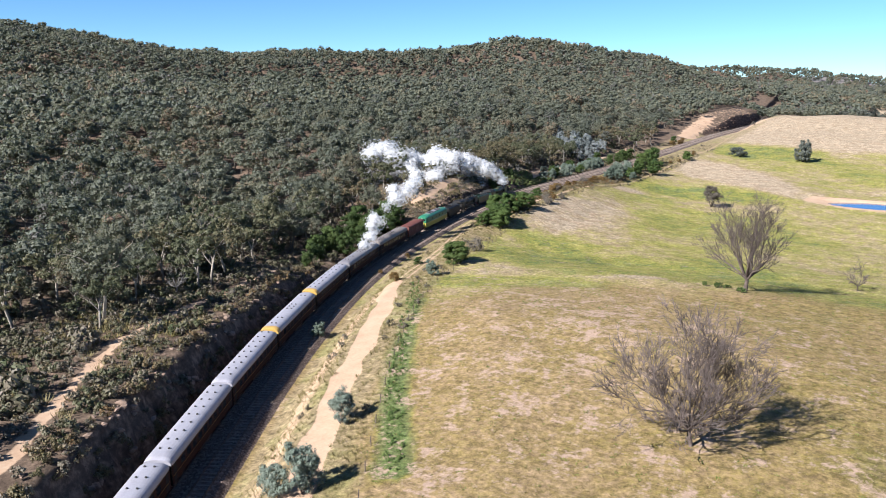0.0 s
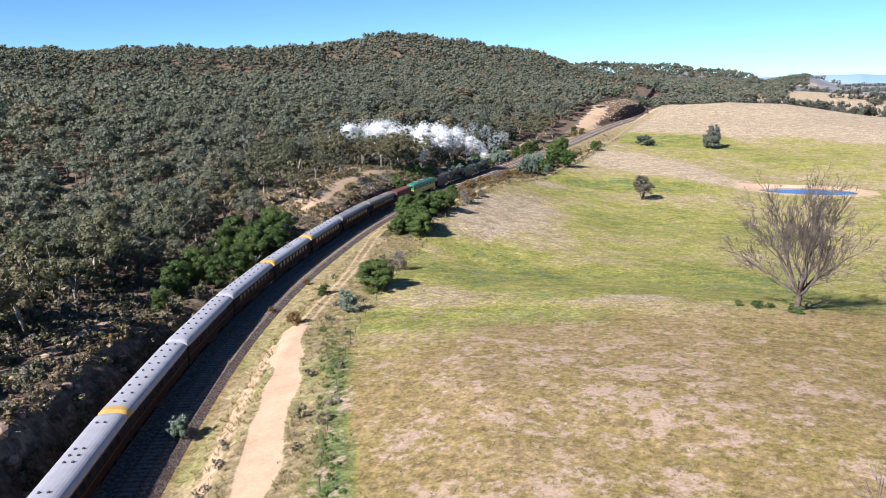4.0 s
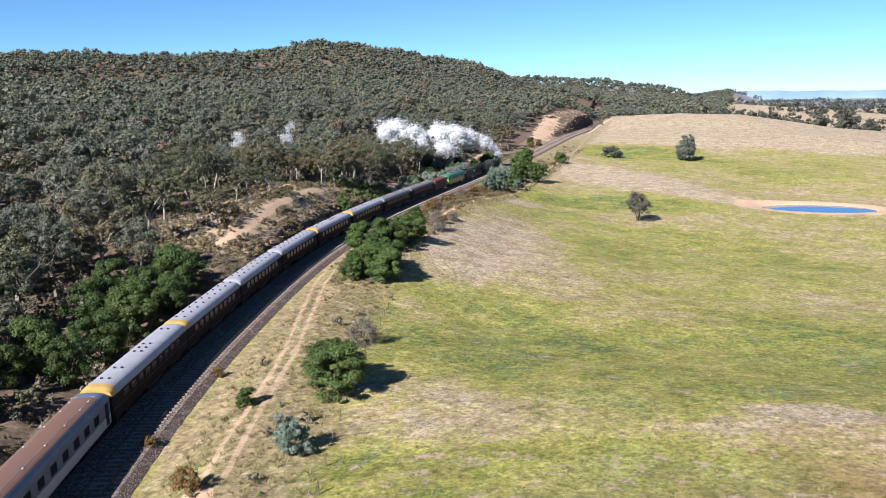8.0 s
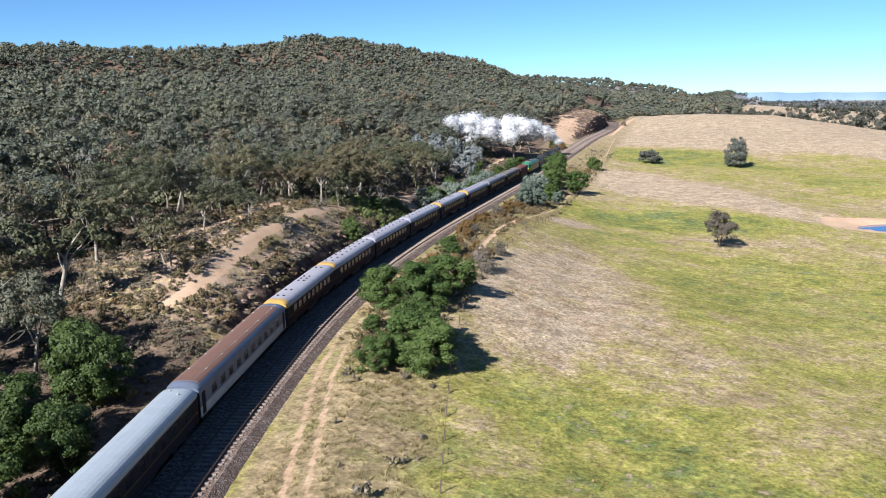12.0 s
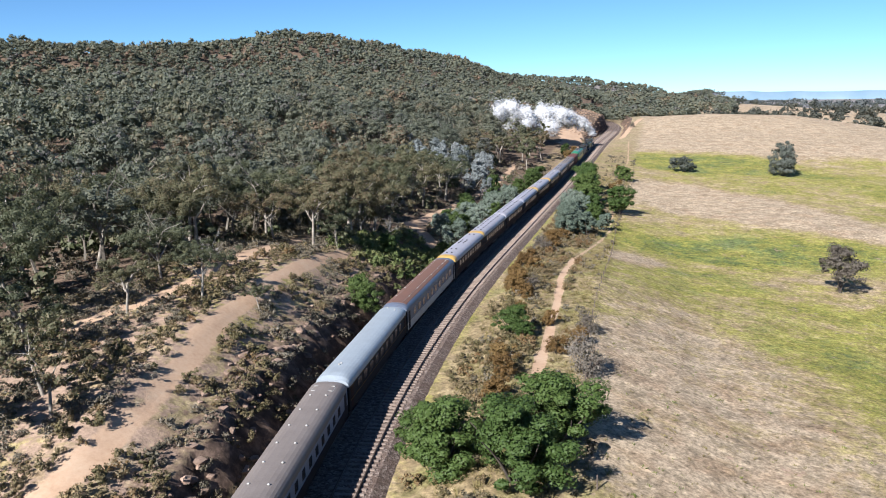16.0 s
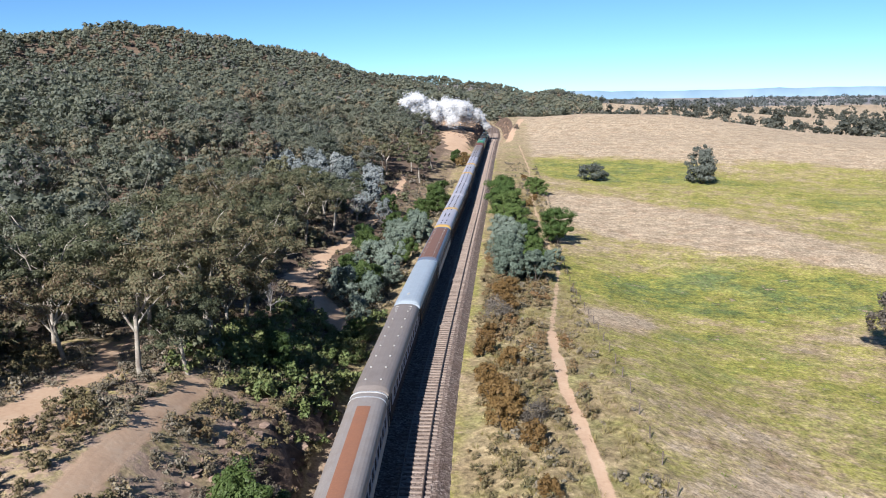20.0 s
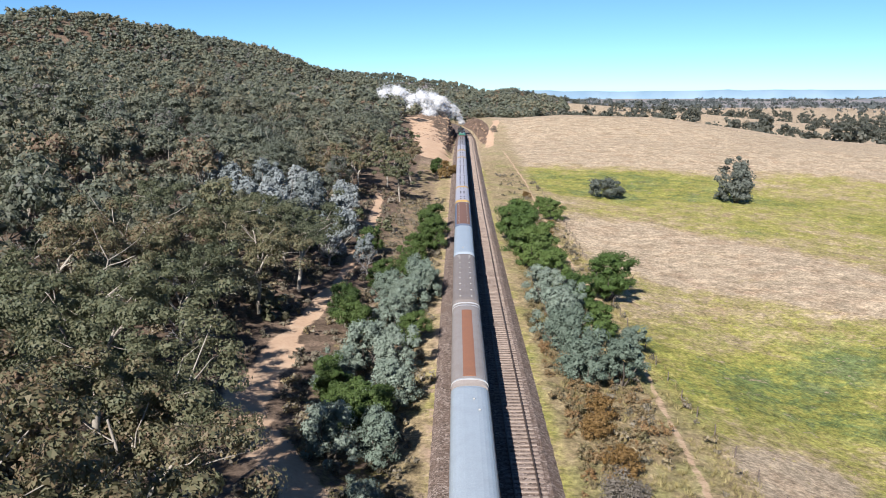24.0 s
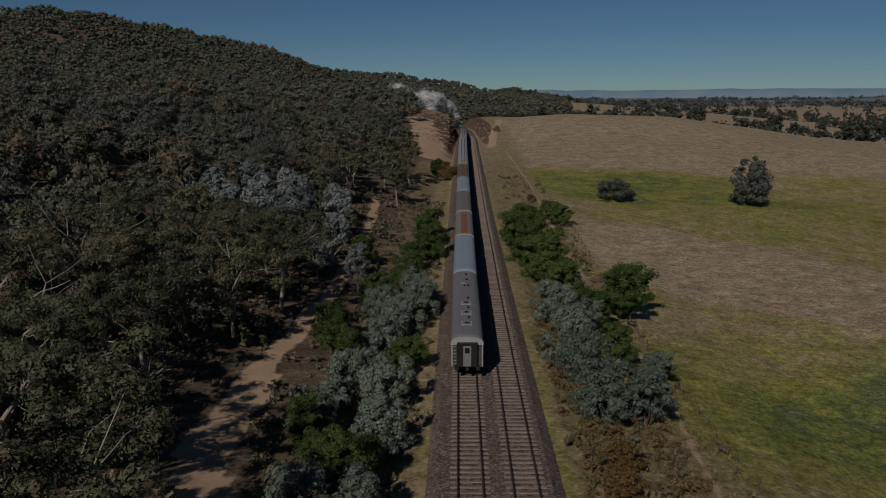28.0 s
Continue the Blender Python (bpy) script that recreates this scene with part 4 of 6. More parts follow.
# east of the line: (x, y, size)
for k, (x, y, s) in enumerate([(-92, 142.5, 0.85), (-94.5, 145, 0.75), (-123.2, 210.5, 0.95), (-117, 209, 1.0), (-115.2, 215.5, 0.95), (-110.8, 193.5, 1.0), (-108.8, 191, 0.9), (-112.5, 197, 0.8),
                               (-124, 240.8, 0.55), (-122.8, 240, 0.3), (-122.5, 355, 0.95), (-125.6, 414, 0.62), (-127.5, 420, 0.5), (-134, 386, 1.05), (-133, 377, 1.0), (-132, 366, 1.0), (-130.5, 357, 0.8),
                               (-128, 347, 0.7), (-126.5, 336, 0.6), (-118.6, 199, 0.38), (-113.5, 189, 0.6), (-99.6, 138, 0.3)]):
    (FRESH_WATTLES[k % 3] if y > 185 else WATTLES[k % 4]).put(x, y, s * (1.02 if y < 330 else 1.3), k * 67, wide=1.36 if y < 260 else 1.1)
for k, (x, y, s) in enumerate([(-131.5, 333, 1.1), (-131.2, 327, 1.0), (-129.8, 320, 1.05), (-126.2, 321.5, 0.95), (-130, 340, 1.0), (-132, 346, 1.0), (-89.6, 129, 0.75), (-54.7, 62, 0.8), (-47.2, 48.5, 1.0), (-49.8, 47, 0.7),
                               (-85.5, 91.3, 0.6), (-123.6, 331, 0.7)]):
    SILVERS[k % 4].put(x, y, s * (1.2 if y > 300 else 1.0), k * 51)
for k, (x, y, s) in enumerate([(-98.3, 159.8, 1.05), (-115, 231, 1.2), (-130.5, 294, 0.9), (-126, 262, 0.7), (-137, 604, 0.9), (-116.5, 245, 0.7)]):
    TWIGGY[k % 2].put(x, y, s, k * 77)
rng = np.random.default_rng(5)
for k, (x, y, s) in enumerate([(-128.5, 262, 1.1), (-128, 265, 1.2), (-129.4, 268, 1.1), (-130.2, 272, 1.0), (-128.6, 276, 1.0), (-126, 258, 0.9), (-121.5, 222, 0.9), (-122, 227, 1.0), (-123, 231, 1.0), (-118.5, 236, 0.8),
                               (-116.7, 225, 0.9), (-117, 240, 0.9), (-93.5, 122, 0.9), (-121, 246, 0.8), (-125, 250, 0.7), (-131.5, 281, 1.0), (-129.5, 300, 1.0), (-130.8, 306, 1.1), (-129.6, 311, 1.0), (-131, 287, 0.8),
                               (-126.8, 405, 0.8), (-128, 395, 0.8), (-127.5, 430, 0.9), (-130, 440, 0.8), (-104, 130, 0.5), (-108.8, 146.5, 0.5), (-150, 478, 1.4), (-152, 470, 1.4), (-153, 492, 1.2)]):
    RUSTS[k % 3].put(x, y, s, k * 43)

# west of the line
for k, (x, y, s) in enumerate([(-125, 148, 1.15), (-129, 156, 1.3), (-132, 163, 1.25), (-127, 163, 1.0), (-134, 172, 1.35), (-138, 176, 1.2), (-130, 143, 1.2), (-122, 139, 0.95), (-136, 158, 1.3), (-141, 166, 1.3),
                               (-124, 131, 0.9), (-119, 127, 0.7), (-142, 241.5, 0.8), (-147.2, 264, 0.7), (-150, 387, 1.05), (-149, 378, 1.0), (-151, 371, 0.9), (-150, 395, 1.0), (-155, 480, 0.8), (-154, 331, 0.8),
                               (-153, 311, 0.75), (-150.5, 305, 0.7), (-156, 337, 0.8), (-154, 352, 0.8), (-114, 118, 0.6), (-128.5, 137, 0.9), (-159, 372, 0.8)]):
    WATTLES[k % 4].put(x, y, s, k * 39)
for k, (x, y, s) in enumerate([(-148, 346, 1.05), (-149.5, 341, 1.0), (-150.5, 335, 1.0), (-147.6, 328, 0.85), (-148.6, 319, 1.05), (-151.5, 322, 1.0), (-147.6, 311, 0.95), (-148.3, 305, 1.05), (-150.6, 299, 0.9), (-147, 300, 0.8),
                               (-148.5, 352, 0.95), (-151, 358, 0.9), (-146.8, 291, 0.6), (-152.5, 346, 0.85), (-153, 315, 0.8), (-145.8, 284, 0.5)]):
    if k % 4 == 3:
        WATTLES[k % 4].put(x, y, 0.85 * s, k * 61)
    else:
        SILVERS[k % 4].put(x, y, 1.2 * s, k * 61, "silvery wattle bush on the forest side of the line")
for k, (x, y, s) in enumerate([(-163, 371, 0.8), (-169, 370, 0.95), (-175, 374, 1.0), (-182, 378, 1.05), (-171, 380, 1.0), (-178, 386, 1.05), (-187, 388, 1.0), (-166, 386, 0.9), (-173, 393, 1.0), (-183, 397, 1.05),
                               (-192, 396, 1.0), (-177, 402, 0.95), (-168, 400, 0.8), (-188, 405, 0.9), (-163, 362, 0.6), (-158, 365, 0.55)]):
    BLUES[k % 3].put(x, y, s, k * 83)
near_gums = [(-147.5, 201, 0.5), (-150, 203, 0.55), (-156, 208, 0.6), (-145.6, 225.5, 0.3), (-165, 242, 0.7), (-153, 264, 0.95), (-154, 266.5, 1.0), (-153.5, 269, 0.7), (-153.9, 253.6, 0.75), (-161, 256, 0.75), (-151.5, 256, 0.55), (-166, 245, 0.85), (-166, 262, 0.9), (-158.5, 228, 0.6), (-154, 217, 0.5), (-159.6, 266, 0.85),
             (-156, 279, 0.9), (-158, 284, 0.9), (-163, 276, 1.0), (-170, 270, 1.0), (-175, 256, 0.95), (-178, 244, 1.0), (-172, 234, 0.9), (-150, 222.5, 0.45), (-108.7, 86, 1.0), (-113, 92, 0.95), (-118, 100, 1.0), (-112, 76, 0.8),
             (-121, 88, 1.0), (-128, 96, 1.0), (-133, 108, 1.05), (-126, 114, 0.95), (-140, 118, 1.1), (-136, 130, 1.05), (-148, 136, 1.1), (-145, 150, 1.05), (-152, 160, 1.1), (-150, 176, 1.0), (-155, 190, 1.0), (-160, 202, 1.0),
             (-163, 214, 0.9), (-170, 222, 0.95), (-168, 300, 1.05), (-172, 310, 1.05), (-165, 294, 1.0), (-170, 322, 1.0), (-166, 334, 1.0), (-164, 345, 0.9), (-172, 342, 1.05), (-178, 330, 1.05), (-180, 316, 1.05), (-176, 300, 1.1),
             (-168, 354, 0.95), (-176, 356, 1.0), (-184, 346, 1.0), (-160, 428, 0.95), (-165, 444, 1.0), (-160, 456, 1.0), (-166, 462, 1.05), (-170, 430, 1.05), (-174, 418, 1.0), (-100, 62, 0.7), (-110, 55, 0.8), (-118, 66, 0.9)]
for k, (x, y, s) in enumerate([(-196, 268, 1.0), (-190, 276, 0.9), (-203, 281, 1.0), (-185, 262, 0.8), (-210, 262, 0.9), (-199, 296, 0.9), (-215, 290, 1.0), (-205, 250, 0.9), (-192, 300, 0.8), (-160, 150, 0.8), (-170, 165, 0.9),
                               (-112, 84, 0.75), (-168, 318, 0.8), (-175, 325, 0.9), (-182, 332, 0.85), (-188, 322, 0.9), (-173, 338, 0.8), (-180, 345, 0.85), (-195, 338, 0.9), (-202, 328, 0.8), (-186, 310, 0.8),
                               (-176, 205, 0.9), (-186, 215, 0.9), (-163, 360, 0.8), (-157, 358, 0.7), (-225, 320, 0.9), (-232, 345, 0.9), (-158, 236, 0.5), (-155, 284, 0.6)]):
    DEADWOOD[k % 3].put(x, y, s, k * 57, wide=0.95)
for k, (x, y, s) in enumerate(near_gums):
    (GUMS[k % 6] if 205 < y < 350 else FAR_GUMS[k % 4]).put(x, y, s, k * 71)


# ---- the forest, the scrub, the grass: what nobody could count ----
def stamp(shapes, places, seed):
    """Copies of template shapes (wood, leaf arrays) at rows of x, y, z, size: one array each for wood and leaf, with a tint."""
    rng = np.random.default_rng(seed)
    places = np.asarray(places)
    wv, wf, lv, lf, lt = [], [], [], [], []
    nw = nl = 0
    pick = rng.integers(0, len(shapes), len(places))
    for k, (wood, leaf) in enumerate(shapes):
        some = places[pick == k]
        if not len(some):
            continue
        a = rng.random(len(some)) * 2 * np.pi
        ca, sa, s = np.cos(a)[:, None], np.sin(a)[:, None], some[:, 3:4]
        tint = np.clip(0.42 + 0.24 * rng.normal(size=len(some)) + 0.2 * wobble(some[:, 0], some[:, 1], 40, 8), 0, 1)
        for (v, f), vs, fs, is_leaf in ((wood, wv, wf, 0), (leaf, lv, lf, 1)):
            if v is None:
                continue
            p = np.stack([(v[:, 0] * ca - v[:, 1] * sa) * s, (v[:, 0] * sa + v[:, 1] * ca) * s, v[:, 2] * s * rng.uniform(0.85, 1.15, (len(some), 1))], -1) + some[:, None, :3]
            vs.append(p.reshape(-1, 3))
            n = nl if is_leaf else nw
            fs.append((f[None] + (np.arange(len(some)) * len(v))[:, None, None] + n).reshape(-1, f.shape[1]))
            if is_leaf:
                nl += len(some) * len(v)
                lt.append(np.repeat(tint, len(v)))
            else:
                nw += len(some) * len(v)
    return (np.concatenate(wv), np.concatenate(wf)) if wv else None, (np.concatenate(lv), np.concatenate(lf), np.concatenate(lt))


def scatter(seed, x0, x1, y0, y1, gap, keep):
    """Jittered grid of places for which keep(x, y) is above chance."""
    rng = np.random.default_rng(seed)
    x, y = np.meshgrid(np.arange(x0, x1, gap), np.arange(y0, y1, gap))
    x, y = x + rng.uniform(-0.5, 0.5, x.shape) * gap, y + rng.uniform(-0.5, 0.5, y.shape) * gap
    x, y = x.ravel(), y.ravel()
    ok = rng.random(len(x)) < keep(x, y)
    return x[ok], y[ok], rng


def clear_of_roads(x, y, extra):
    ok = np.ones_like(x)
    for half, way in ROADS:
        ok = ok * (near_line(x, y, way) > half + extra)
    return ok


def stuff(name, label, category, arrays, mat, tint=None):
    ob = new(name, mesh_of(name, arrays[0], arrays[1], mat, False, {"tint": tint} if tint is not None else None))
    return tagged(ob, label, category, kind="stuff")


def forest_density(x, y):
    d = offset(x, y)
    dens = soft(22, 34, -d) * clear_of_roads(x, y, 3.5)
    open_patch = np.exp(-0.5 * (((x + 150) / 12) ** 2 + ((y - 225) / 26) ** 2)) + np.exp(-0.5 * (((x + 98) / 14) ** 2 + ((y - 48) / 26) ** 2))
    dens = dens * (1 - np.clip(1.3 * open_patch, 0, 1))
    # silver grove
    dens = dens * (1 - np.exp(-0.5 * (((x + 177) / 13) ** 2 + ((y - 386) / 16) ** 2)))
    return dens * (0.82 + 0.3 * wobble(x, y, 14, 6))


def far_density(x, y):
    d = offset(x, y)
    wooded = soft(20, 40, -d)
    # beyond the crest the woods run on to the east
    beyond = soft(735, 765, y + 0.12 * x) * (x > -190) * (x < -100)
    knob = (x < -60) & (y > 1000)
    return np.maximum(np.maximum(wooded, beyond * 0.8), knob * 1.0)


mid_shapes = [(gum(100 + k, 11 + k % 3, 8.6, 0.2, 1, 0.36, 3, 3, False)[0], canopy(100 + k, 11 + k % 3, 8.6, 18, 54, 0.27)[1]) for k in range(7)]
slope_shapes = [canopy(110 + k, 11 + k % 3, 8.4 + 0.6 * (k % 3), 12, 42, 0.4) for k in range(6)]
far_shapes = [canopy(120 + k, 10.5 + k % 3, 9.4, 6, 17, 0.66, 0.7, 0.42) for k in range(6)]
hill_shapes = [canopy(130 + k, 10.5 + k % 2, 9.8, 5, 10, 0.95, 0.75, 0.34) for k in range(6)]

x, y, rng = scatter(1, -330, -20, -30, 560, 6.0, lambda x, y: forest_density(x, y) * (offset(x, y) > -170))
taken = np.array([(p[0], p[1]) for p in near_gums])
free = np.array([np.hypot(taken[:, 0] - a, taken[:, 1] - b).min() > 4.0 for a, b in zip(x, y)])
x, y = x[free], y[free]
rows = np.stack([x, y, ground_z(x, y), rng.uniform(0.6, 1.12, len(x))], -1)
reach = -offset(x, y)
close = (reach < 46) & (y > 60) & (y < 440)
middle = ~close & (reach < 96)
fine_shapes = [(gum(140 + k, 11 + k % 3, 9.0, 0.2, 1, 0.36, 3, 4)[0], canopy(140 + k, 11 + k % 3, 8.8, 36, 105, 0.16, 0.5)[1]) for k in range(6)]
wood, leaf = stamp(fine_shapes, rows[close], 22)
stuff("forest_trunks", "pale forked trunks at the edge of the forest", "trunks", wood, FOREST_BARK)
stuff("eucalypt_forest", "grey-green eucalypts at the edge of the forest", "forest", leaf, LEAF_GUM, leaf[2])
wood, leaf = stamp(mid_shapes, rows[middle], 2)
stuff("forest_trunks", "pale forked trunks of the eucalypt forest", "trunks", wood, FOREST_BARK)
stuff("eucalypt_forest", "dense grey-green eucalypt forest on the slope", "forest", leaf, LEAF_GUM, leaf[2])
_, leaf = stamp(slope_shapes, rows[~close & ~middle], 24)
stuff("eucalypt_forest", "grey-green eucalypt forest climbing the hillside", "forest", leaf, LEAF_GUM, leaf[2])


def in_sight(x, y):
    """Woods end behind the crests to the west."""
    return x > -30 + np.interp(y, [0, 40, 120, 200, 280, 360, 440, 500, 640, 680, 760, 860, 920, 960, 1040, 1160, 1300, 1460, 1600, 2000, 2500, 3100],
                               [-60, -150, -330, -480, -660, -830, -780, -730, -740, -670, -620, -670, -690, -640, -560, -520, -520, -560, -720, -680, -640, -540])


far_off = lambda x, y: np.hypot(x + 60, y - 100)
x, y, rng = scatter(3, -900, 500, 30, 1150, 7.0, lambda x, y: far_density(x, y) * in_sight(x, y) * ((offset(x, y) < -165) | (y > 555)) * (np.arctan2(x + 140, y - 230) < 0.62) * (far_off(x, y) < 780) * 0.9)
rows = np.stack([x, y, ground_z(x, y), rng.uniform(0.72, 1.1, len(x))], -1)
_, leaf = stamp(far_shapes, rows, 4)
stuff("far_forest", "eucalypt forest covering the hills", "forest", leaf, LEAF_GUM, leaf[2])
x, y, rng = scatter(25, -900, 700, 30, 1700, 9.0, lambda x, y: far_density(x, y) * in_sight(x, y) * (np.arctan2(x + 140, y - 230) < 0.62) * (far_off(x, y) >= 780) * 0.92)
rows = np.stack([x, y, ground_z(x, y), rng.uniform(0.72, 1.15, len(x))], -1)
_, leaf = stamp(hill_shapes, rows, 26)
more_x, more_y, rng = scatter(5, -740, -50, 1700, 3100, 14.0, lambda x, y: in_sight(x, y) * (ground_z(x, y) > -6) * (0.9 * soft(-60, 60, -x - 40 + 0.1 * (y - 1500)) + 0.6 * (wobble(x, y, 120, 5) > 0.4)))
more = stamp(hill_shapes, np.stack([more_x, more_y, ground_z(more_x, more_y), rng.uniform(1.15, 1.6, len(more_x))], -1), 6)[1]
leaf = (np.concatenate([leaf[0], more[0]]), np.concatenate([leaf[1], more[1] + len(leaf[0])]), np.concatenate([leaf[2], more[2]]))
stuff("far_forest", "eucalypt forest covering the farthest hills", "forest", leaf, LEAF_GUM, leaf[2])

# trees on the knolls beyond the paddock, in clumps and lines
def knoll_density(x, y):
    row = 0.75 * (near_line(x, y, [(-100, 800), (-40, 770), (30, 735), (110, 690), (200, 655), (330, 600), (480, 560)]) < 22)
    clumps = 0.55 * (wobble(x, y, 48, 9) > 0.42) * (y > 800) + 0.02
    return np.maximum(row, clumps) * (x > -110) * (np.arctan2(x + 140, y - 230) < 0.66) * soft(690, 700, y + 0.42 * x)


x, y, rng = scatter(35, -110, 900, 540, 1650, 11.0, knoll_density)
rows = np.stack([x, y, ground_z(x, y) - 0.3, rng.uniform(0.75, 1.35, len(x))], -1)
round_shapes = [((None, None), shrub(230 + k, 10, 11, 0.9, 14, 10, 0.15, slim=False, heart=0.6)[1]) for k in range(5)]
_, leaf = stamp(round_shapes, rows, 38)
stuff("far_forest", "dark clumps of trees on the pale knolls", "forest", leaf, LEAF_DARK, leaf[2])
# tree lines on the plain, their leaf colour carrying the haze
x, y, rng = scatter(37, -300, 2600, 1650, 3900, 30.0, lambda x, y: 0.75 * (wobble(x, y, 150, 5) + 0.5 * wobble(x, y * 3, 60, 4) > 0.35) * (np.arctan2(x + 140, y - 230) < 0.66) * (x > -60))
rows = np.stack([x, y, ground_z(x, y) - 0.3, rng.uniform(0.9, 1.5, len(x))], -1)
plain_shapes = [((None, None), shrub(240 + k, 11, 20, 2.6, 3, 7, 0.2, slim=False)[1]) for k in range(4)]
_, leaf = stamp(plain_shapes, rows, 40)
stuff("far_forest", "lines of trees on the far plain, hazed blue-grey in colour", "forest", leaf, LEAF_HAZED, leaf[2])

def tuft_shape(seed, n, h, blade=0.06):
    rng = np.random.default_rng(seed)
    a, r = rng.random(n) * 2 * np.pi, rng.random(n) * 0.25
    p = np.stack([r * np.cos(a), r * np.sin(a), 0 * a], -1)
    w = np.stack([-np.sin(a), np.cos(a), 0 * a], -1) * blade
    tip = p + np.stack([np.cos(a) * 0.25, np.sin(a) * 0.25, 0 * a + h], -1)
    v = np.stack([p - w, p + w, tip], 1).reshape(-1, 3)
    return (None, None), (v, np.arange(len(v)).reshape(-1, 3))


pale_tufts = [tuft_shape(320 + k, 18, 0.34, 0.02) for k in range(4)]

# low scrub on the banks and under the trees
bush_shapes = [((None, None), shrub(200 + k, 1.0, 1.6, 0.15, 14, 6, slim=False, heart=0.45)[1]) for k in range(5)]
def bank(x, y):
    """The open bank by the cutting, close under the way of the flight."""
    return (y > 175) & (y < 285) & (offset(x, y) > -36)


x, y, rng = scatter(7, -200, -25, 5, 440, 1.1, lambda x, y: np.where(bank(x, y), 1.0, 0.55) * ((offset(x, y) < -8.6) & (offset(x, y) > -56)) * (0.62 + 0.33 * ((y > 185) & (y < 270) & (offset(x, y) > -34))) * clear_of_roads(x, y, 0.2) * (0.85 + 0.5 * wobble(x, y, 7, 2)))
rows = np.stack([x, y, ground_z(x, y) - 0.1, rng.uniform(0.4, 1.3, len(x))], -1)
near = bank(x, y)
_, leaf = stamp(bush_shapes, rows[~near], 8)
stuff("scrub", "low grey-brown scrub on the forest edge", "scrub", leaf, SCRUB, leaf[2])
tall_bushes = [((None, None), shrub(220 + k, 1.0, 1.4, 0.12, 18, 11, 0.2, lobe=0.75, slim=False, heart=0.45)[1]) for k in range(5)]
ux, uy, rng = scatter(31, -215, -60, 20, 440, 4.6, lambda x, y: soft(16, 26, -offset(x, y)) * (offset(x, y) > -66) * clear_of_roads(x, y, 1.8) * (0.45 + 0.3 * wobble(x, y, 16, 3)) * np.where((y > 180) & (y < 250) & (offset(x, y) > -40), 0.25, 1.0))
urows = np.stack([ux, uy, ground_z(ux, uy) - 0.2, rng.uniform(1.6, 3.6, len(ux))], -1)
_, leaf = stamp(tall_bushes, urows, 32)
ux, uy, rng = scatter(33, -125, -45, 8, 135, 1.6, lambda x, y: (offset(x, y) < -8.4) * (offset(x, y) > -40) * clear_of_roads(x, y, 0.6) * (0.55 + 0.35 * wobble(x, y, 6, 5)))
urows = np.stack([ux, uy, ground_z(ux, uy) - 0.15, rng.uniform(0.6, 1.7, len(ux))], -1)
rim = offset(ux, uy) > -12.5
_, more = stamp(tall_bushes, urows[~rim], 34)
leaf = (np.concatenate([leaf[0], more[0]]), np.concatenate([leaf[1], more[1] + len(leaf[0])]), np.concatenate([leaf[2], more[2]]))
px, py, rng = scatter(55, -125, -55, 10, 85, 0.95, lambda x, y: (offset(x, y) < -14) * (offset(x, y) > -34) * clear_of_roads(x, y, 0.3) * (0.5 + 0.5 * wobble(x, y, 9, 4)))
_, pale = stamp(pale_tufts, np.stack([px, py, ground_z(px, py) - 0.05, rng.uniform(1.2, 2.6, len(px))], -1), 56)
stuff("grass", "tall bleached grass above the cutting", "grass", pale, STRAW, pale[2])
stuff("understorey", "olive and brown shrubs under the eucalypts", "shrubs", leaf, UNDER, leaf[2])
fine_bushes = [((None, None), shrub(210 + k, 1.0, 1.7, 0.085, 24, 11, lobe=0.8, slim=False, heart=0.45)[1]) for k in range(6)]
grey_bushes = [((None, None), shrub(250 + k, 0.75, 1.9, 0.075, 22, 11, lobe=0.85, slim=False, heart=0.45)[1]) for k in range(5)]
rows[near, 3] *= 0.95
dull = near & (wobble(x, y, 6, 11) > -0.1)
_, leaf = stamp(fine_bushes, rows[near & ~dull], 30)
stuff("scrub", "olive and rust scrub along the dirt tracks of the bank", "scrub", leaf, HEATH, leaf[2])
_, leaf = stamp(grey_bushes, rows[dull], 31)
stuff("scrub", "grey twiggy scrub along the dirt tracks of the bank", "scrub", leaf, SCRUB, leaf[2])
x, y, rng = scatter(9, -150, -50, 30, 480, 1.9, lambda x, y: ((offset(x, y) > 5.5) & (offset(x, y) < 16.5)) * 0.5 * clear_of_roads(x, y, 0.5) * (0.75 + 0.7 * wobble(x, y, 8, 4)) * (0.4 + 0.6 * soft(150, 215, y)))
rows = np.stack([x, y, ground_z(x, y) - 0.1, rng.uniform(0.4, 1.15, len(x))], -1)
_, leaf = stamp(bush_shapes, rows, 10)
stuff("scrub", "dry brown scrub between the line and the fence", "scrub", leaf, SCRUB, leaf[2])

x, y, rng = scatter(27, -150, -95, 190, 350, 1.25, lambda x, y: ((offset(x, y) > 2.9) & (offset(x, y) < 13)) * (0.75 * clear_of_roads(x, y, 0.4) * (0.8 + 0.9 * wobble(x, y, 5, 9)) + 0.9 * (offset(x, y) < 7.4) * (y > 286) * (y < 324)))
rows = np.stack([x, y, ground_z(x, y) - 0.1, rng.uniform(0.4, 1.2, len(x))], -1)
_, leaf = stamp(fine_bushes, rows, 28)
gx, gy, rng = scatter(45, -160, -138, 250, 300, 1.15, lambda x, y: (offset(x, y) < -8.2) * (offset(x, y) > -19) * soft(254, 262, y) * (1 - soft(284, 294, y)) * clear_of_roads(x, y, 0.8) * (0.75 + 0.4 * wobble(x, y, 4, 7)))
_, green = stamp(fine_bushes, np.stack([gx, gy, ground_z(gx, gy) - 0.1, rng.uniform(0.8, 1.9, len(gx))], -1), 46)
stuff("heath", "fresh green low bushes on the bank beside the line", "heath", green, GREEN_HEATH, green[2])
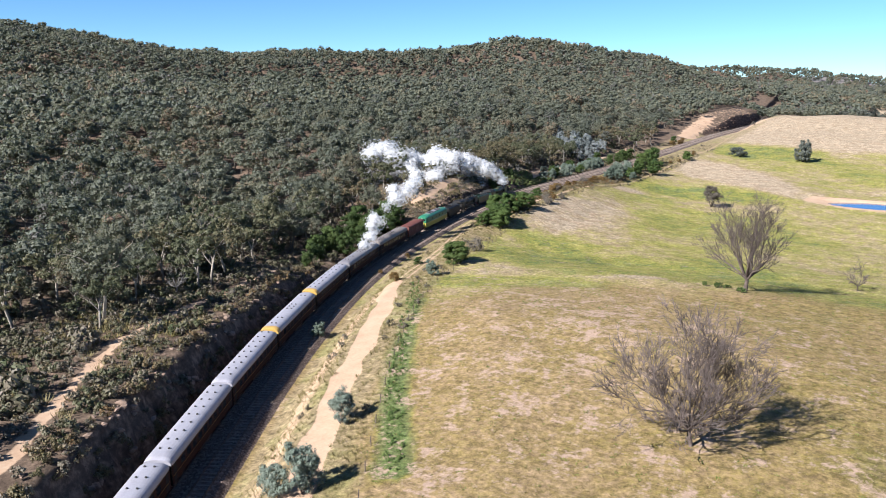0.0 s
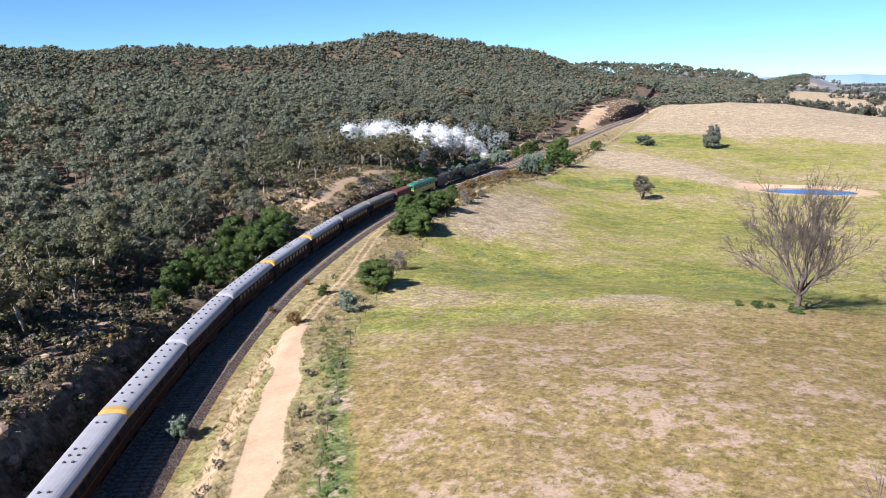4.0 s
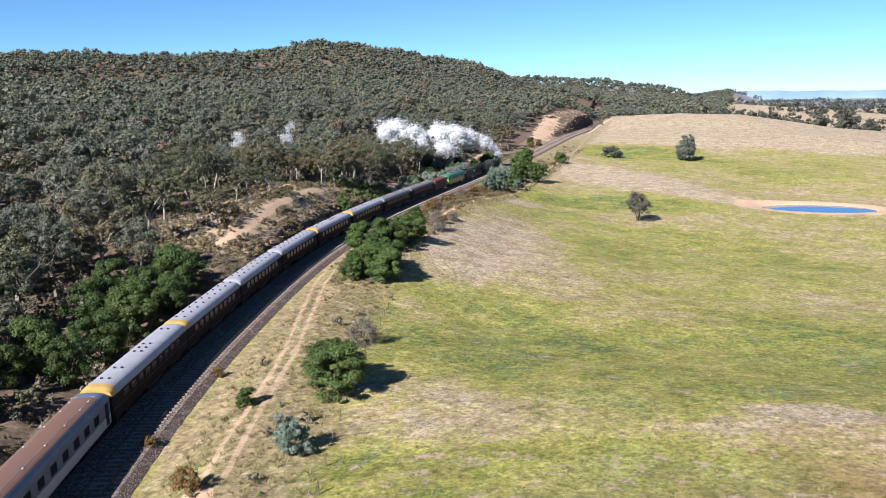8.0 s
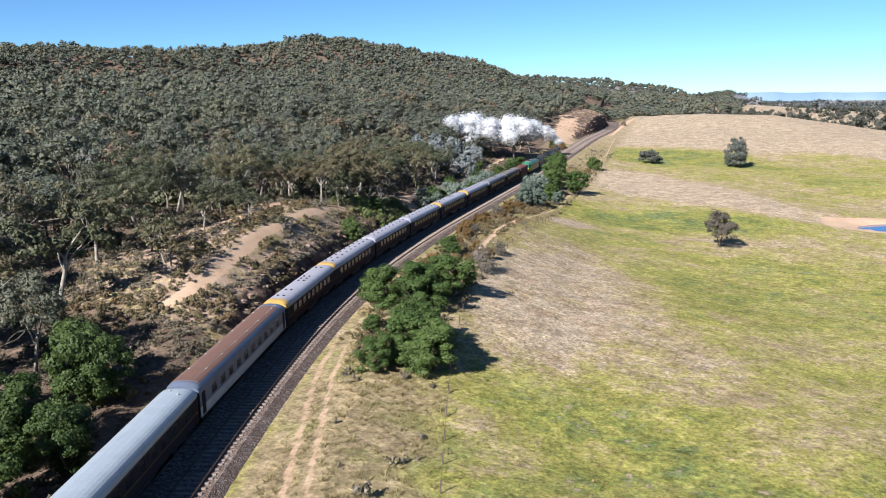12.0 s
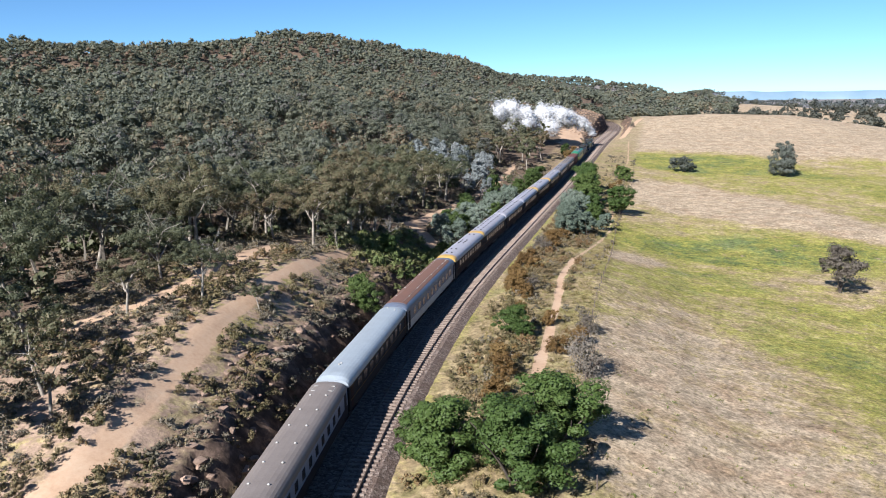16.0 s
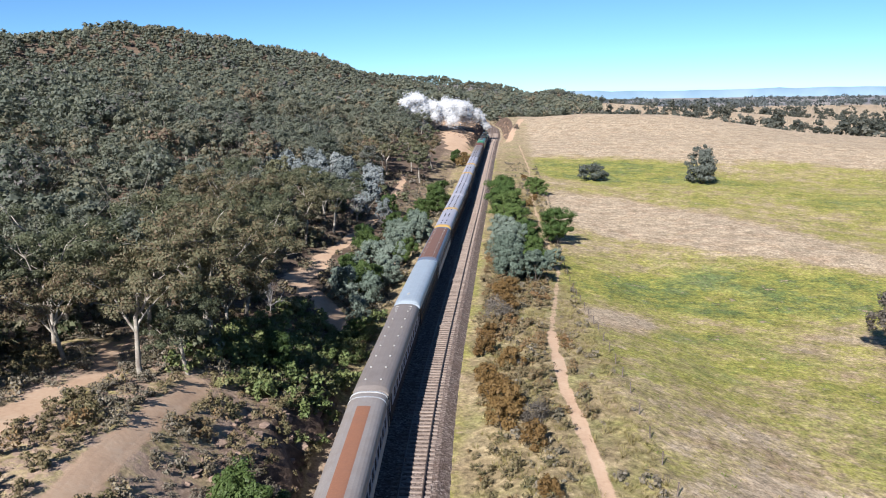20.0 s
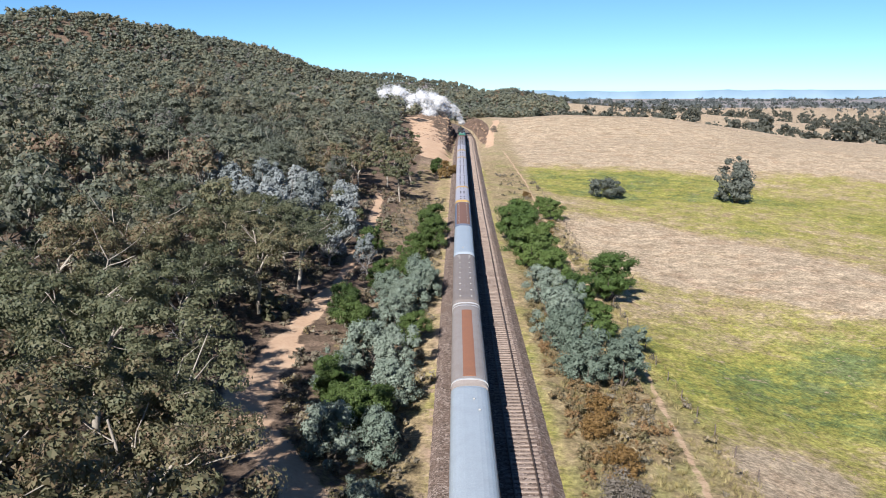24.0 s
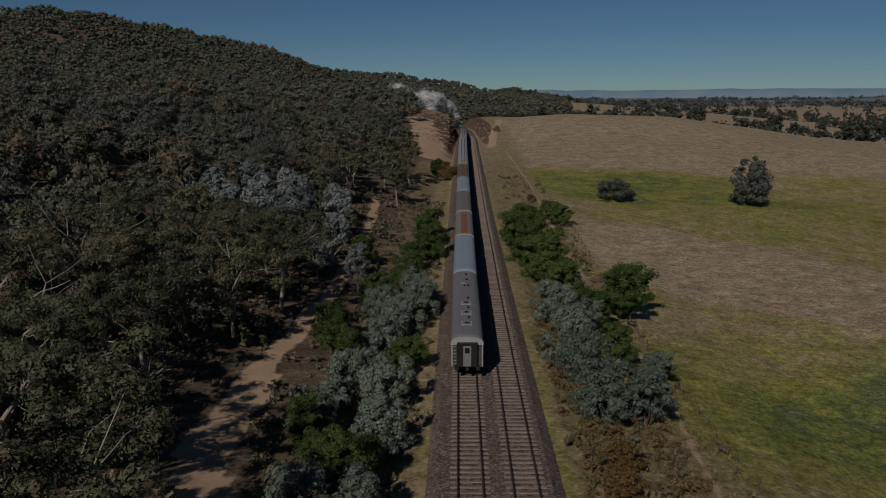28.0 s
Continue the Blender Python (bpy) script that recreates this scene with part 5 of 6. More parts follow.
_, more = stamp(fine_bushes, urows[rim], 36)
leaf = (np.concatenate([leaf[0], more[0]]), np.concatenate([leaf[1], more[1] + len(leaf[0])]), np.concatenate([leaf[2], more[2]]))
stuff("heath", "rust and olive heath on the railway bank", "heath", leaf, HEATH, leaf[2])


x, y, rng = scatter(51, -92, -38, 48, 126, 0.75, lambda x, y: (1 - soft(0.5, 1.5, near_line(x, y, [(-42, 55), (-60, 79), (-76, 104), (-88, 122)]))) * (0.6 + 0.5 * wobble(x, y, 4, 8)))
_, leaf = stamp(fine_bushes, np.stack([x, y, ground_z(x, y) - 0.1, rng.uniform(0.22, 0.55, len(x))], -1), 52)
stuff("heath", "strip of fresh green weeds beside the dirt road", "weeds", leaf, GREEN_WEED, leaf[2])
tall_tufts = [tuft_shape(310 + k, 16, 0.3, 0.022) for k in range(4)]
tufts = [tuft_shape(300 + k, 9, 0.17) for k in range(4)]
x, y, rng = scatter(15, -140, 15, 25, 330, 0.9, lambda x, y: soft(15, 18, offset(x, y)) * 0.5 * (1 - 0.8 * soft(150, 330, y)) * (0.5 - 0.7 * wobble(x, y, 4, 3)))
rows = np.stack([x, y, ground_z(x, y) - 0.03, rng.uniform(0.35, 1.0, len(x))], -1)
_, leaf = stamp(tufts, rows, 16)
stuff("grass", "short olive-green grass in the paddock", "grass", leaf, GREEN_TUFT, leaf[2])
x, y, rng = scatter(11, -140, 15, 25, 330, 0.85, lambda x, y: soft(15, 18, offset(x, y)) * 0.6 * (1 - 0.7 * soft(150, 330, y)) * (0.5 + 0.7 * wobble(x, y, 4, 3)))
rows = np.stack([x, y, ground_z(x, y) - 0.03, rng.uniform(0.35, 1.0, len(x))], -1)
_, leaf = stamp(tufts, rows, 12)
stuff("grass", "tussocks of straw-coloured grass in the paddock", "grass", leaf, STRAW, leaf[2])
x, y, rng = scatter(13, -150, -40, 25, 420, 0.62, lambda x, y: soft(3.2, 5, offset(x, y)) * (1 - soft(15, 18, offset(x, y))) * (0.55 + 0.35 * wobble(x, y, 5, 3)) * clear_of_roads(x, y, 0.1))
rows = np.stack([x, y, ground_z(x, y) - 0.03, rng.uniform(0.6, 1.5, len(x))], -1)
_, leaf = stamp(tall_tufts, rows, 14)
stuff("grass", "long dry grass beside the railway", "grass", leaf, STRAW, leaf[2])

# the far plain, with aerial haze mixed into its colours
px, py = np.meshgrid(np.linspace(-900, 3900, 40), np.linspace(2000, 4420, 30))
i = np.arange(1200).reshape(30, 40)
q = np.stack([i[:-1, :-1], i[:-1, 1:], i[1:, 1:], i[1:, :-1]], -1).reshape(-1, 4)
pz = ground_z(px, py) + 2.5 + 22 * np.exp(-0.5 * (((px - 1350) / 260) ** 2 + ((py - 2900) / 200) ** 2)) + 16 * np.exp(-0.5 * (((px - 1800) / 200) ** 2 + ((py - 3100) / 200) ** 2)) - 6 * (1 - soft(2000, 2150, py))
tagged(new("backdrop", mesh_of("backdrop", np.stack([px, py, pz], -1).reshape(-1, 3), q, HAZE_PLAIN, True)), "farming plain far beyond the hills, painted in hazy blue-grey", "distance", kind="structure")

# the distance: a range beyond the plain, its blue standing for air haze
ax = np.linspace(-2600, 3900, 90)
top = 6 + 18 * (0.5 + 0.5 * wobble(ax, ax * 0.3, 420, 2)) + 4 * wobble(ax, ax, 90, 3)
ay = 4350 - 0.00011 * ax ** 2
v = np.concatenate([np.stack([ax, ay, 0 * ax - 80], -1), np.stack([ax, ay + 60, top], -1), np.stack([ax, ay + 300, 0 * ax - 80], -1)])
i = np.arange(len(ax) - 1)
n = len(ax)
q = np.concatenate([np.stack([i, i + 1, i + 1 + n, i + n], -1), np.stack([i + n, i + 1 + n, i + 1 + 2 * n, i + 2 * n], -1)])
tagged(new("backdrop", mesh_of("backdrop", v, q, HAZE_RANGE, True)), "low range on the horizon, coloured blue by painted haze", "distance", kind="structure")


def stones(seed):
    rng = np.random.default_rng(seed)
    bm = bmesh.new()
    bmesh.ops.create_icosphere(bm, subdivisions=1, radius=1)
    v = np.array([p.co[:] for p in bm.verts])
    f = np.array([[p.index for p in q.verts] for q in bm.faces])
    bm.free()
    v = v * rng.uniform(0.55, 1.15, (len(v), 1)) * np.array([1.0, 1.3, 0.75])
    return (None, None), (v, f)


rock_shapes = [stones(k) for k in range(6)]
x, y, rng = scatter(17, -175, -20, 5, 275, 0.85, lambda x, y: (offset(x, y) < -8.2) * (offset(x, y) > -13.5) * clear_of_roads(x, y, 1.0) * (((y > 192) & (y < 266)) * 0.75 + (y < 122) * 0.4))
rows = np.stack([x, y, ground_z(x, y) - 0.12, rng.uniform(0.15, 0.75, len(x)) ** 1.3], -1)
_, leaf = stamp(rock_shapes, rows, 18)
stuff("rocks", "broken brown rock along the face of the cutting", "rocks", leaf, STONE)
x, y, rng = scatter(19, -180, -120, 545, 720, 1.7, lambda x, y: (offset(x, y) < -8.0) * (offset(x, y) > -26) * 0.6 + (offset(x, y) > 2.5) * (offset(x, y) < 7) * 0.3)
rows = np.stack([x, y, ground_z(x, y) - 0.2, rng.uniform(0.3, 1.0, len(x)) ** 1.3], -1)
_, leaf = stamp(rock_shapes, rows, 20)
stuff("rocks", "orange-brown broken rock of the far cutting", "rocks", leaf, ORANGE_ROCK)


# ---- the train ----
def paint(name, colour, rough=0.45, metal=0.0, dirt=(0.12, 0.09, 0.07), amount=0.35, scale=0.8, spec=0.4):
    """Weathered paint: streaks of grime over a colour."""
    mat, b = material(name, rough, metal, spec)
    n = spot(mat, scale, "obj", 7.0, 0.65)
    f = ramp(mat, n, [(0.42, (0, 0, 0)), (0.75, (amount, amount, amount))])
    c = mixed(mat, f, colour, dirt)
    n2 = spot(mat, scale * 12, "obj", 3.0)
    c = mixed(mat, 0.25, c, ramp(mat, n2, [(0.3, (0.3, 0.3, 0.3)), (0.7, (0.7, 0.7, 0.7))]), "OVERLAY")
    link(mat, c, b.inputs["Base Color"])
    return mat


P_MAROON = paint("maroon_paint", (0.022, 0.006, 0.006), 0.7, dirt=(0.019, 0.013, 0.01), spec=0.1)
P_NAVY = paint("navy_paint", (0.012, 0.013, 0.019), 0.7, dirt=(0.019, 0.013, 0.01), spec=0.1)
P_BLUE = paint("blue_silver_paint", (0.102, 0.160, 0.243), 0.35)
P_STEEL = paint("blue_steel_paint", (0.085, 0.105, 0.15), 0.45, dirt=(0.07, 0.06, 0.06), amount=0.5)
P_CREAM = paint("cream_paint", (0.40, 0.38, 0.34))
P_GOLD = paint("gold_paint", (0.192, 0.109, 0.032), 0.7, amount=0.35, spec=0.1)
P_YELLOW = paint("yellow_paint", (0.38, 0.237, 0.064), amount=0.4)
P_ROOF = paint("lilac_grey_roof", (0.269, 0.262, 0.30), 0.5, dirt=(0.141, 0.128, 0.141))
P_PALE = paint("pale_grey_roof", (0.243, 0.275, 0.31), 0.4, dirt=(0.160, 0.173, 0.192))
P_DARKROOF = paint("brown_grey_roof", (0.155, 0.132, 0.122), 0.6, dirt=(0.085, 0.068, 0.06))
P_MIDROOF = paint("grey_roof", (0.160, 0.155, 0.172), 0.6)
P_SOOT = paint("sooty_end_paint", (0.045, 0.046, 0.042), 0.7)
P_BROWN = paint("rust_brown_roof", (0.122, 0.061, 0.045), 0.8, dirt=(0.064, 0.045, 0.038))
P_RUST = paint("orange_rust", (0.186, 0.08, 0.045), 0.85, dirt=(0.128, 0.064, 0.045))
P_RUSTSIDE = paint("weathered_silver_roof", (0.192, 0.170, 0.160), 0.6, dirt=(0.128, 0.083, 0.064))
P_SILVER = paint("silver_trim", (0.5, 0.5, 0.5), 0.35, 0.5)
P_BLACK = paint("black_iron", (0.012, 0.012, 0.013), 0.5, 0.2, amount=0.2)
P_GREEN = paint("green_paint", (0.019, 0.141, 0.077), 0.35, amount=0.25)
P_DKGREEN = paint("dark_green_paint", (0.008, 0.029, 0.019), 0.35, amount=0.2)
P_LIME = paint("yellow_band_paint", (0.40, 0.32, 0.051), 0.4, amount=0.2)
P_WHITE = paint("white_vent", (0.288, 0.282, 0.269), amount=0.3)
P_REDVAN = paint("red_oxide_paint", (0.102, 0.026, 0.019), 0.7)
GLASS, _g = material("dark_glass", 0.15, 0.0, 0.35)
_g.inputs["Base Color"].default_value = (0.012, 0.014, 0.018, 1)
COAL = speckled("coal", (0.012, 0.012, 0.012), (0.05, 0.05, 0.05), 3.0, 0.8, bump=0.1)


def prism(profile, stations):
    """A body along y: profile (x, z) closed; stations of (y, width factor, height drop) from rear to front."""
    bm = bmesh.new()
    rings = []
    zmin = min(z for _, z in profile)
    for y, fx, fz in stations:
        rings.append([bm.verts.new((x * fx, y, zmin + (z - zmin) * fz)) for x, z in profile])
    k = len(profile)
    for a, b in zip(rings, rings[1:]):
        for i in range(k):
            bm.faces.new((a[i], a[(i + 1) % k], b[(i + 1) % k], b[i]))
    bm.faces.new(rings[0])
    bm.faces.new(rings[-1][::-1])
    bmesh.ops.recalc_face_normals(bm, faces=bm.faces)
    return bm


def arc_roof(half=1.47, eaves=3.2, crown=3.98, n=14, lip=0.12):
    pts = [(half, eaves - lip)]
    for i in range(n + 1):
        a = math.pi * i / n
        pts.append((half * math.copysign(abs(math.cos(a)) ** 0.72, math.cos(a)), eaves + (crown - eaves) * math.sin(a) ** 0.9))
    return pts + [(-half, eaves - lip)]


def tub(r, length, sides=14, along="y"):
    bm = bmesh.new()
    bmesh.ops.create_cone(bm, cap_ends=True, segments=sides, radius1=r, radius2=r, depth=length)
    if along == "x":
        bmesh.ops.rotate(bm, matrix=Matrix.Rotation(math.pi / 2, 3, "Y"), verts=bm.verts)
    elif along == "y":
        bmesh.ops.rotate(bm, matrix=Matrix.Rotation(math.pi / 2, 3, "X"), verts=bm.verts)
    return bm


def at(x, y, z):
    return pose(x, y, z)


WHEEL_ME = bpy.data.meshes.new("wheel")
_bm = tub(0.46, 0.13, 16, "x")
_bm.to_mesh(WHEEL_ME)
_bm.free()
WHEEL_ME.materials.append(P_BLACK)


def shared(name, bm, mat):
    me = bpy.data.meshes.new(name)
    bm.to_mesh(me)
    bm.free()
    me.materials.append(mat)
    return me


BOGIE_ME = shared("bogie", box(2.2, 3.0, 0.34, 0.06), P_BLACK)
VENT_ME = {c: shared("vent", box(0.24, 0.2, 0.18, 0.05), c) for c in (P_BLACK, P_WHITE, P_DARKROOF, P_MAROON)}
VENT_ME[P_WHITE] = shared("vent", box(0.17, 0.15, 0.12, 0.04), P_WHITE)
WINDOW_ME = shared("window", box(0.05, 1.05, 0.78, 0.015), GLASS)
SMALLWIN_ME = shared("window", box(0.05, 0.72, 0.72, 0.015), GLASS)
BUFFER_ME = shared("coupler", box(0.3, 0.7, 0.3, 0.05), P_BLACK)


def running_gear(top, length):
    for end in (-1, 1):
        bog = child("bogie", BOGIE_ME, top, m=at(0, end * (length / 2 - 3.2), 0.62))
        for ey in (-1.15, 1.15):
            for ex in (-0.86, 0.86):
                child("wheel", WHEEL_ME, bog, m=at(ex, ey, -0.16))
        child("coupler", BUFFER_ME, top, m=at(0, end * (length / 2 - 0.05), 0.95))


def coach(label, length, side, lower, roof, band=None, vents=None, vent_mat=None, windows=9, strip=None, trim=None, hatch=None, fans=(), door_end=False, stripe=P_GOLD, cover=None):
    """A bogie passenger carriage; y runs forward, the rail's top is z 0."""
    top = tagged(new("passenger_carriage"), label, "train carriage", "carriages of the train")
    n = length - 0.7
    h = n / 2
    part("underframe", box(2.5, n - 0.5, 0.3, 0.04), P_BLACK, top, m=at(0, 0, 0.95))
    part("equipment_box", box(2.3, 4.2, 0.55, 0.06), P_BLACK, top, m=at(0, 0.6, 0.62))
    part("lower_side", prism([(-1.46, 1.0), (1.46, 1.0), (1.47, 1.85), (-1.47, 1.85)], [(-h, 1, 1), (h, 1, 1)]), lower, top)
    part("upper_side", prism([(-1.455, 1.852), (1.455, 1.852), (1.45, 3.12), (-1.45, 3.12)], [(-h, 1, 1), (h, 1, 1)]), side, top)
    prof = arc_roof()
    ends = [(-h - 0.1, 0.97, 0.72), (-h + 0.35, 1, 0.93), (-h + 1.0, 1, 1)]
    stations = ends + [(-a, b, c) for a, b, c in ends[::-1]]
    part("roof", prism(prof, stations), roof, top, smooth=False)
    if band:
        wide = [(x * 1.006, z + 0.012) for x, z in prof]
        part("roof_band", prism(wide, [(-h - 0.11, 0.975, 0.725), (-h + 0.35, 1.0, 0.935), (-h + 0.95, 1.0, 1.0)]), band, top, "yellow painted roof end")
    if cover:
        flat = [(x, z) for x, z in arc_roof(n=40) if abs(x) < 1.16 and z > 3.3]
        part("roof_cover", prism([(x, z + 0.014) for x, z in flat] + [(x, z - 0.03) for x, z in flat[::-1]], [(-h + 0.7, 1, 1), (h - 1.7, 1, 1)]), cover, top, "rust-brown painted middle of the roof")
        for ex in (-0.66, 0.66):
            z = 3.2 + 0.78 * (1 - (abs(ex) / 1.47) ** 2.8) ** 0.63
            part("roof_seam", box(0.035, n - 2.8, 0.05, 0), P_RUSTSIDE, top, m=at(ex, -0.5, z + 0.02))
    if strip:
        mid = [(x * 0.56, z) for x, z in [(1.0, 3.9)] + [(math.cos(math.pi * i / 8), 3.93 + 0.075 * math.sin(math.pi * i / 8)) for i in range(9)] + [(-1.0, 3.9)]]
        part("roof_strip", prism(mid, [(-h + 0.9, 1, 1), (h - 3.2, 1, 1)]), strip, top, "rusted walkway strip on the roof")
    if trim:
        for ya, yb in ((h - 0.45, h - 0.3), (h - 1.5, h - 1.35), (-h + 0.3, -h + 0.45)):
            part("roof_rib", prism([(x * 1.008, z + 0.03) for x, z in prof], [(ya, 1, 0.985), (yb, 1, 0.985)]), trim, top)
    if hatch:
        for dx, dy, sx, sy in ((0, 0.0, 1.7, 0.09), (0, 1.0, 1.7, 0.09), (-0.85, 0.5, 0.09, 1.0), (0.85, 0.5, 0.09, 1.0)):
            part("hatch_frame", box(sx, sy, 0.06, 0.01), hatch, top, m=at(dx, h - 2.4 + dy, 3.93 if dx == 0 else 3.86))
    for vx, vy in vents or []:
        z = 3.2 + 0.78 * (max(0.0, 1 - (abs(vx) / 1.47) ** 2.8)) ** 0.63
        child("vent", VENT_ME[vent_mat or P_BLACK], top, m=at(vx, vy * h, z + 0.05))
    for fy in fans:
        part("fan_panel", box(1.05, 1.3, 0.06, 0.02), P_SILVER, top, m=at(0, fy * h, 3.97))
        part("fan_cover", box(0.72, 0.9, 0.05, 0.02), P_MIDROOF, top, m=at(0, fy * h, 4.0))
        part("roof_fan", tub(0.2, 0.12, 16, "z"), P_BLACK, top, m=at(0, fy * h, 4.02))
    if stripe:
        for ex in (-1, 1):
            part("waist_line", box(0.02, n - 0.3, 0.04, 0), stripe, top, m=at(ex * 1.475, 0, 1.87))
            part("eaves_line", box(0.02, n - 0.3, 0.035, 0), stripe, top, m=at(ex * 1.465, 0, 3.0))
    win = WINDOW_ME if windows < 11 else SMALLWIN_ME
    for ex in (-1, 1):
        for k in range(windows):
            child("window", win, top, m=at(ex * 1.445, (k - (windows - 1) / 2) * (n - 4.2) / windows, 2.45))
        for end in (-1, 1):
            part("door", box(0.05, 0.75, 1.95, 0.02), P_NAVY if side is not P_NAVY else P_MAROON, top, m=at(ex * 1.45, end * (h - 0.75), 2.05))
    for end in (-1, 1):
        part("end_wall", prism([(-1.42, 1.0), (1.42, 1.0), (1.42, 3.15), (0.9, 3.55), (-0.9, 3.55), (-1.42, 3.15)], [(end * h - 0.06, 1, 1), (end * h + 0.06, 1, 1)]), P_BLACK if not door_end else P_SOOT, top)
        part("gangway", box(1.85 if door_end else 1.5, 0.55, 2.3, 0.06), P_BLACK, top, m=at(0, end * (h + 0.1), 2.2))
    if door_end:
        part("end_frame", prism([(x * 1.01, z + 0.02) for x, z in prof], [(-h - 0.16, 0.985, 0.74), (-h - 0.02, 1.0, 0.8)]), P_SILVER, top)
        part("end_door", box(0.72, 0.06, 1.9, 0.02), P_MIDROOF, top, m=at(0, -h - 0.4, 2.1))
        part("door_window", box(0.42, 0.04, 0.5, 0.02), GLASS, top, m=at(0, -h - 0.445, 2.65))
        for ex in (-1.0, 1.0):
            part("end_post", box(0.13, 0.1, 2.1, 0.02), P_SILVER, top, m=at(ex * 1.36, -h - 0.1, 2.1))
            part("buffer", tub(0.2, 0.5, 12), P_BLACK, top, m=at(ex * 0.95, -h - 0.3, 1.0))
        part("roof_hatch", box(0.62, 0.5, 0.06, 0.01), P_WHITE, top, "white roof hatch", m=at(-0.25, 0.5 * h, 3.96))
        for k in range(6):
            part("ladder_rung", box(0.28, 0.04, 0.05, 0), P_WHITE, top, m=at(-1.12, -h - 0.1, 1.3 + 0.32 * k))
    running_gear(top, length)
    return top


def rows_of(xs, n, a=-0.85, b=0.85):
    return [(x, a + (b - a) * k / (n - 1)) for k in range(n) for x in xs]


two = rows_of((-0.5, 0.45), 7)
pairs = [(x, y) for y in (-0.78, -0.5, -0.02, 0.1, 0.22, 0.74) for x in (-0.35, 0.35)]
many = rows_of((-0.45, 0.5), 9, -0.8, 0.88)
GREYBODY = "passenger carriage with a lilac-grey vented roof"
# rear to front: vehicle, length, place of its rear in the train
TRAIN = [
    (coach("grey-roofed last carriage with a door in its tail", 26, P_MIDROOF, P_MIDROOF, P_MIDROOF, vents=[(0.1, 0.82), (0.15, 0.62), (-0.1, 0.4), (0.3, 0.4), (0.2, -0.02), (0.2, -0.3), (0.2, -0.58)], vent_mat=P_MAROON, fans=(-0.16, -0.44, -0.72), door_end=True, stripe=None), 26.0, -60.0),
    (coach("carriage with a plain pale grey roof", 23, P_NAVY, P_NAVY, P_PALE, vents=[(0.25, 0.72), (0.6, 0.55)], vent_mat=P_WHITE), 23.0, -34.0),
    (coach("carriage with a rusty orange roof strip", 23.5, P_BLUE, P_CREAM, P_RUSTSIDE, strip=P_RUST, trim=P_SILVER, stripe=None, windows=12), 23.5, -11.0),
    (coach("carriage with a brown-grey roof and white vents", 25, P_BLUE, P_NAVY, P_DARKROOF, vents=rows_of((-0.62, 0.62), 8, -0.88, 0.72), vent_mat=P_WHITE, hatch=P_WHITE, stripe=None, windows=12), 25.0, 12.5),
    (coach("carriage with a smooth pale grey roof", 22.5, P_NAVY, P_NAVY, P_PALE, vents=[(-0.3, 0.9), (0.6, 0.84), (-0.2, -0.75), (-0.1, -0.72)], vent_mat=P_WHITE), 22.5, 37.5),
    (coach("blue and cream carriage with a rust-brown roof", 26, P_STEEL, P_CREAM, P_STEEL, vents=[(x, y) for y in (-0.72, -0.42, -0.14, 0.14, 0.42, 0.66, 0.8) for x in (0.72, -0.8)], vent_mat=P_WHITE, hatch=P_RUSTSIDE, stripe=None, windows=10, cover=P_BROWN), 26.0, 60.0),
    (coach("maroon carriage with yellow roof end", 20.5, P_MAROON, P_MAROON, P_ROOF, P_YELLOW, pairs), 20.5, 86.0),
    (coach("maroon carriage with yellow roof end and many vents", 20.5, P_MAROON, P_MAROON, P_ROOF, P_YELLOW, many), 20.5, 106.0),
    (coach("maroon " + GREYBODY, 20.5, P_MAROON, P_MAROON, P_ROOF, None, many), 20.5, 126.5),
    (coach("maroon " + GREYBODY, 20.8, P_MAROON, P_MAROON, P_ROOF, None, many), 20.8, 147.0),
    (coach("maroon carriage with yellow roof end", 21.5, P_MAROON, P_MAROON, P_ROOF, P_YELLOW, pairs), 21.5, 168.0),
    (coach("maroon carriage with yellow roof end", 21.5, P_MAROON, P_MAROON, P_ROOF, P_YELLOW, many), 21.5, 190.0),
    (coach("maroon carriage with a dull grey roof", 21, P_MAROON, P_MAROON, P_MIDROOF, None, pairs), 21.0, 212.0),
    (coach("maroon carriage with a brown-grey roof", 20.5, P_MAROON, P_MAROON, P_DARKROOF, None, pairs), 20.5, 233.0),
]


def guard_van():
    top = tagged(new("goods_van"), "short red-oxide goods van with ribbed sides", "goods van", "carriages of the train")
    part("body", prism([(-1.4, 1.0), (1.4, 1.0), (1.4, 3.2), (-1.4, 3.2)], [(-5.6, 1, 1), (5.6, 1, 1)]), P_REDVAN, top)
    part("roof", prism(arc_roof(1.45, 3.25, 3.75), [(-5.7, 1, 0.95), (5.7, 1, 0.95)]), P_REDVAN, top)
    part("underframe", box(2.4, 11, 0.3, 0.04), P_BLACK, top, m=at(0, 0, 0.9))
    rib = shared("rib", box(0.08, 0.12, 2.0, 0.01), P_REDVAN)
    for ex in (-1.42, 1.42):
        for k in range(9):
            child("rib", rib, top, m=at(ex, -5 + k * 1.25, 2.1))
        part("sliding_door", box(0.08, 2.0, 1.95, 0.02), P_REDVAN, top, m=at(ex * 1.01, 0.3, 2.1))
    running_gear(top, 12)
    return top


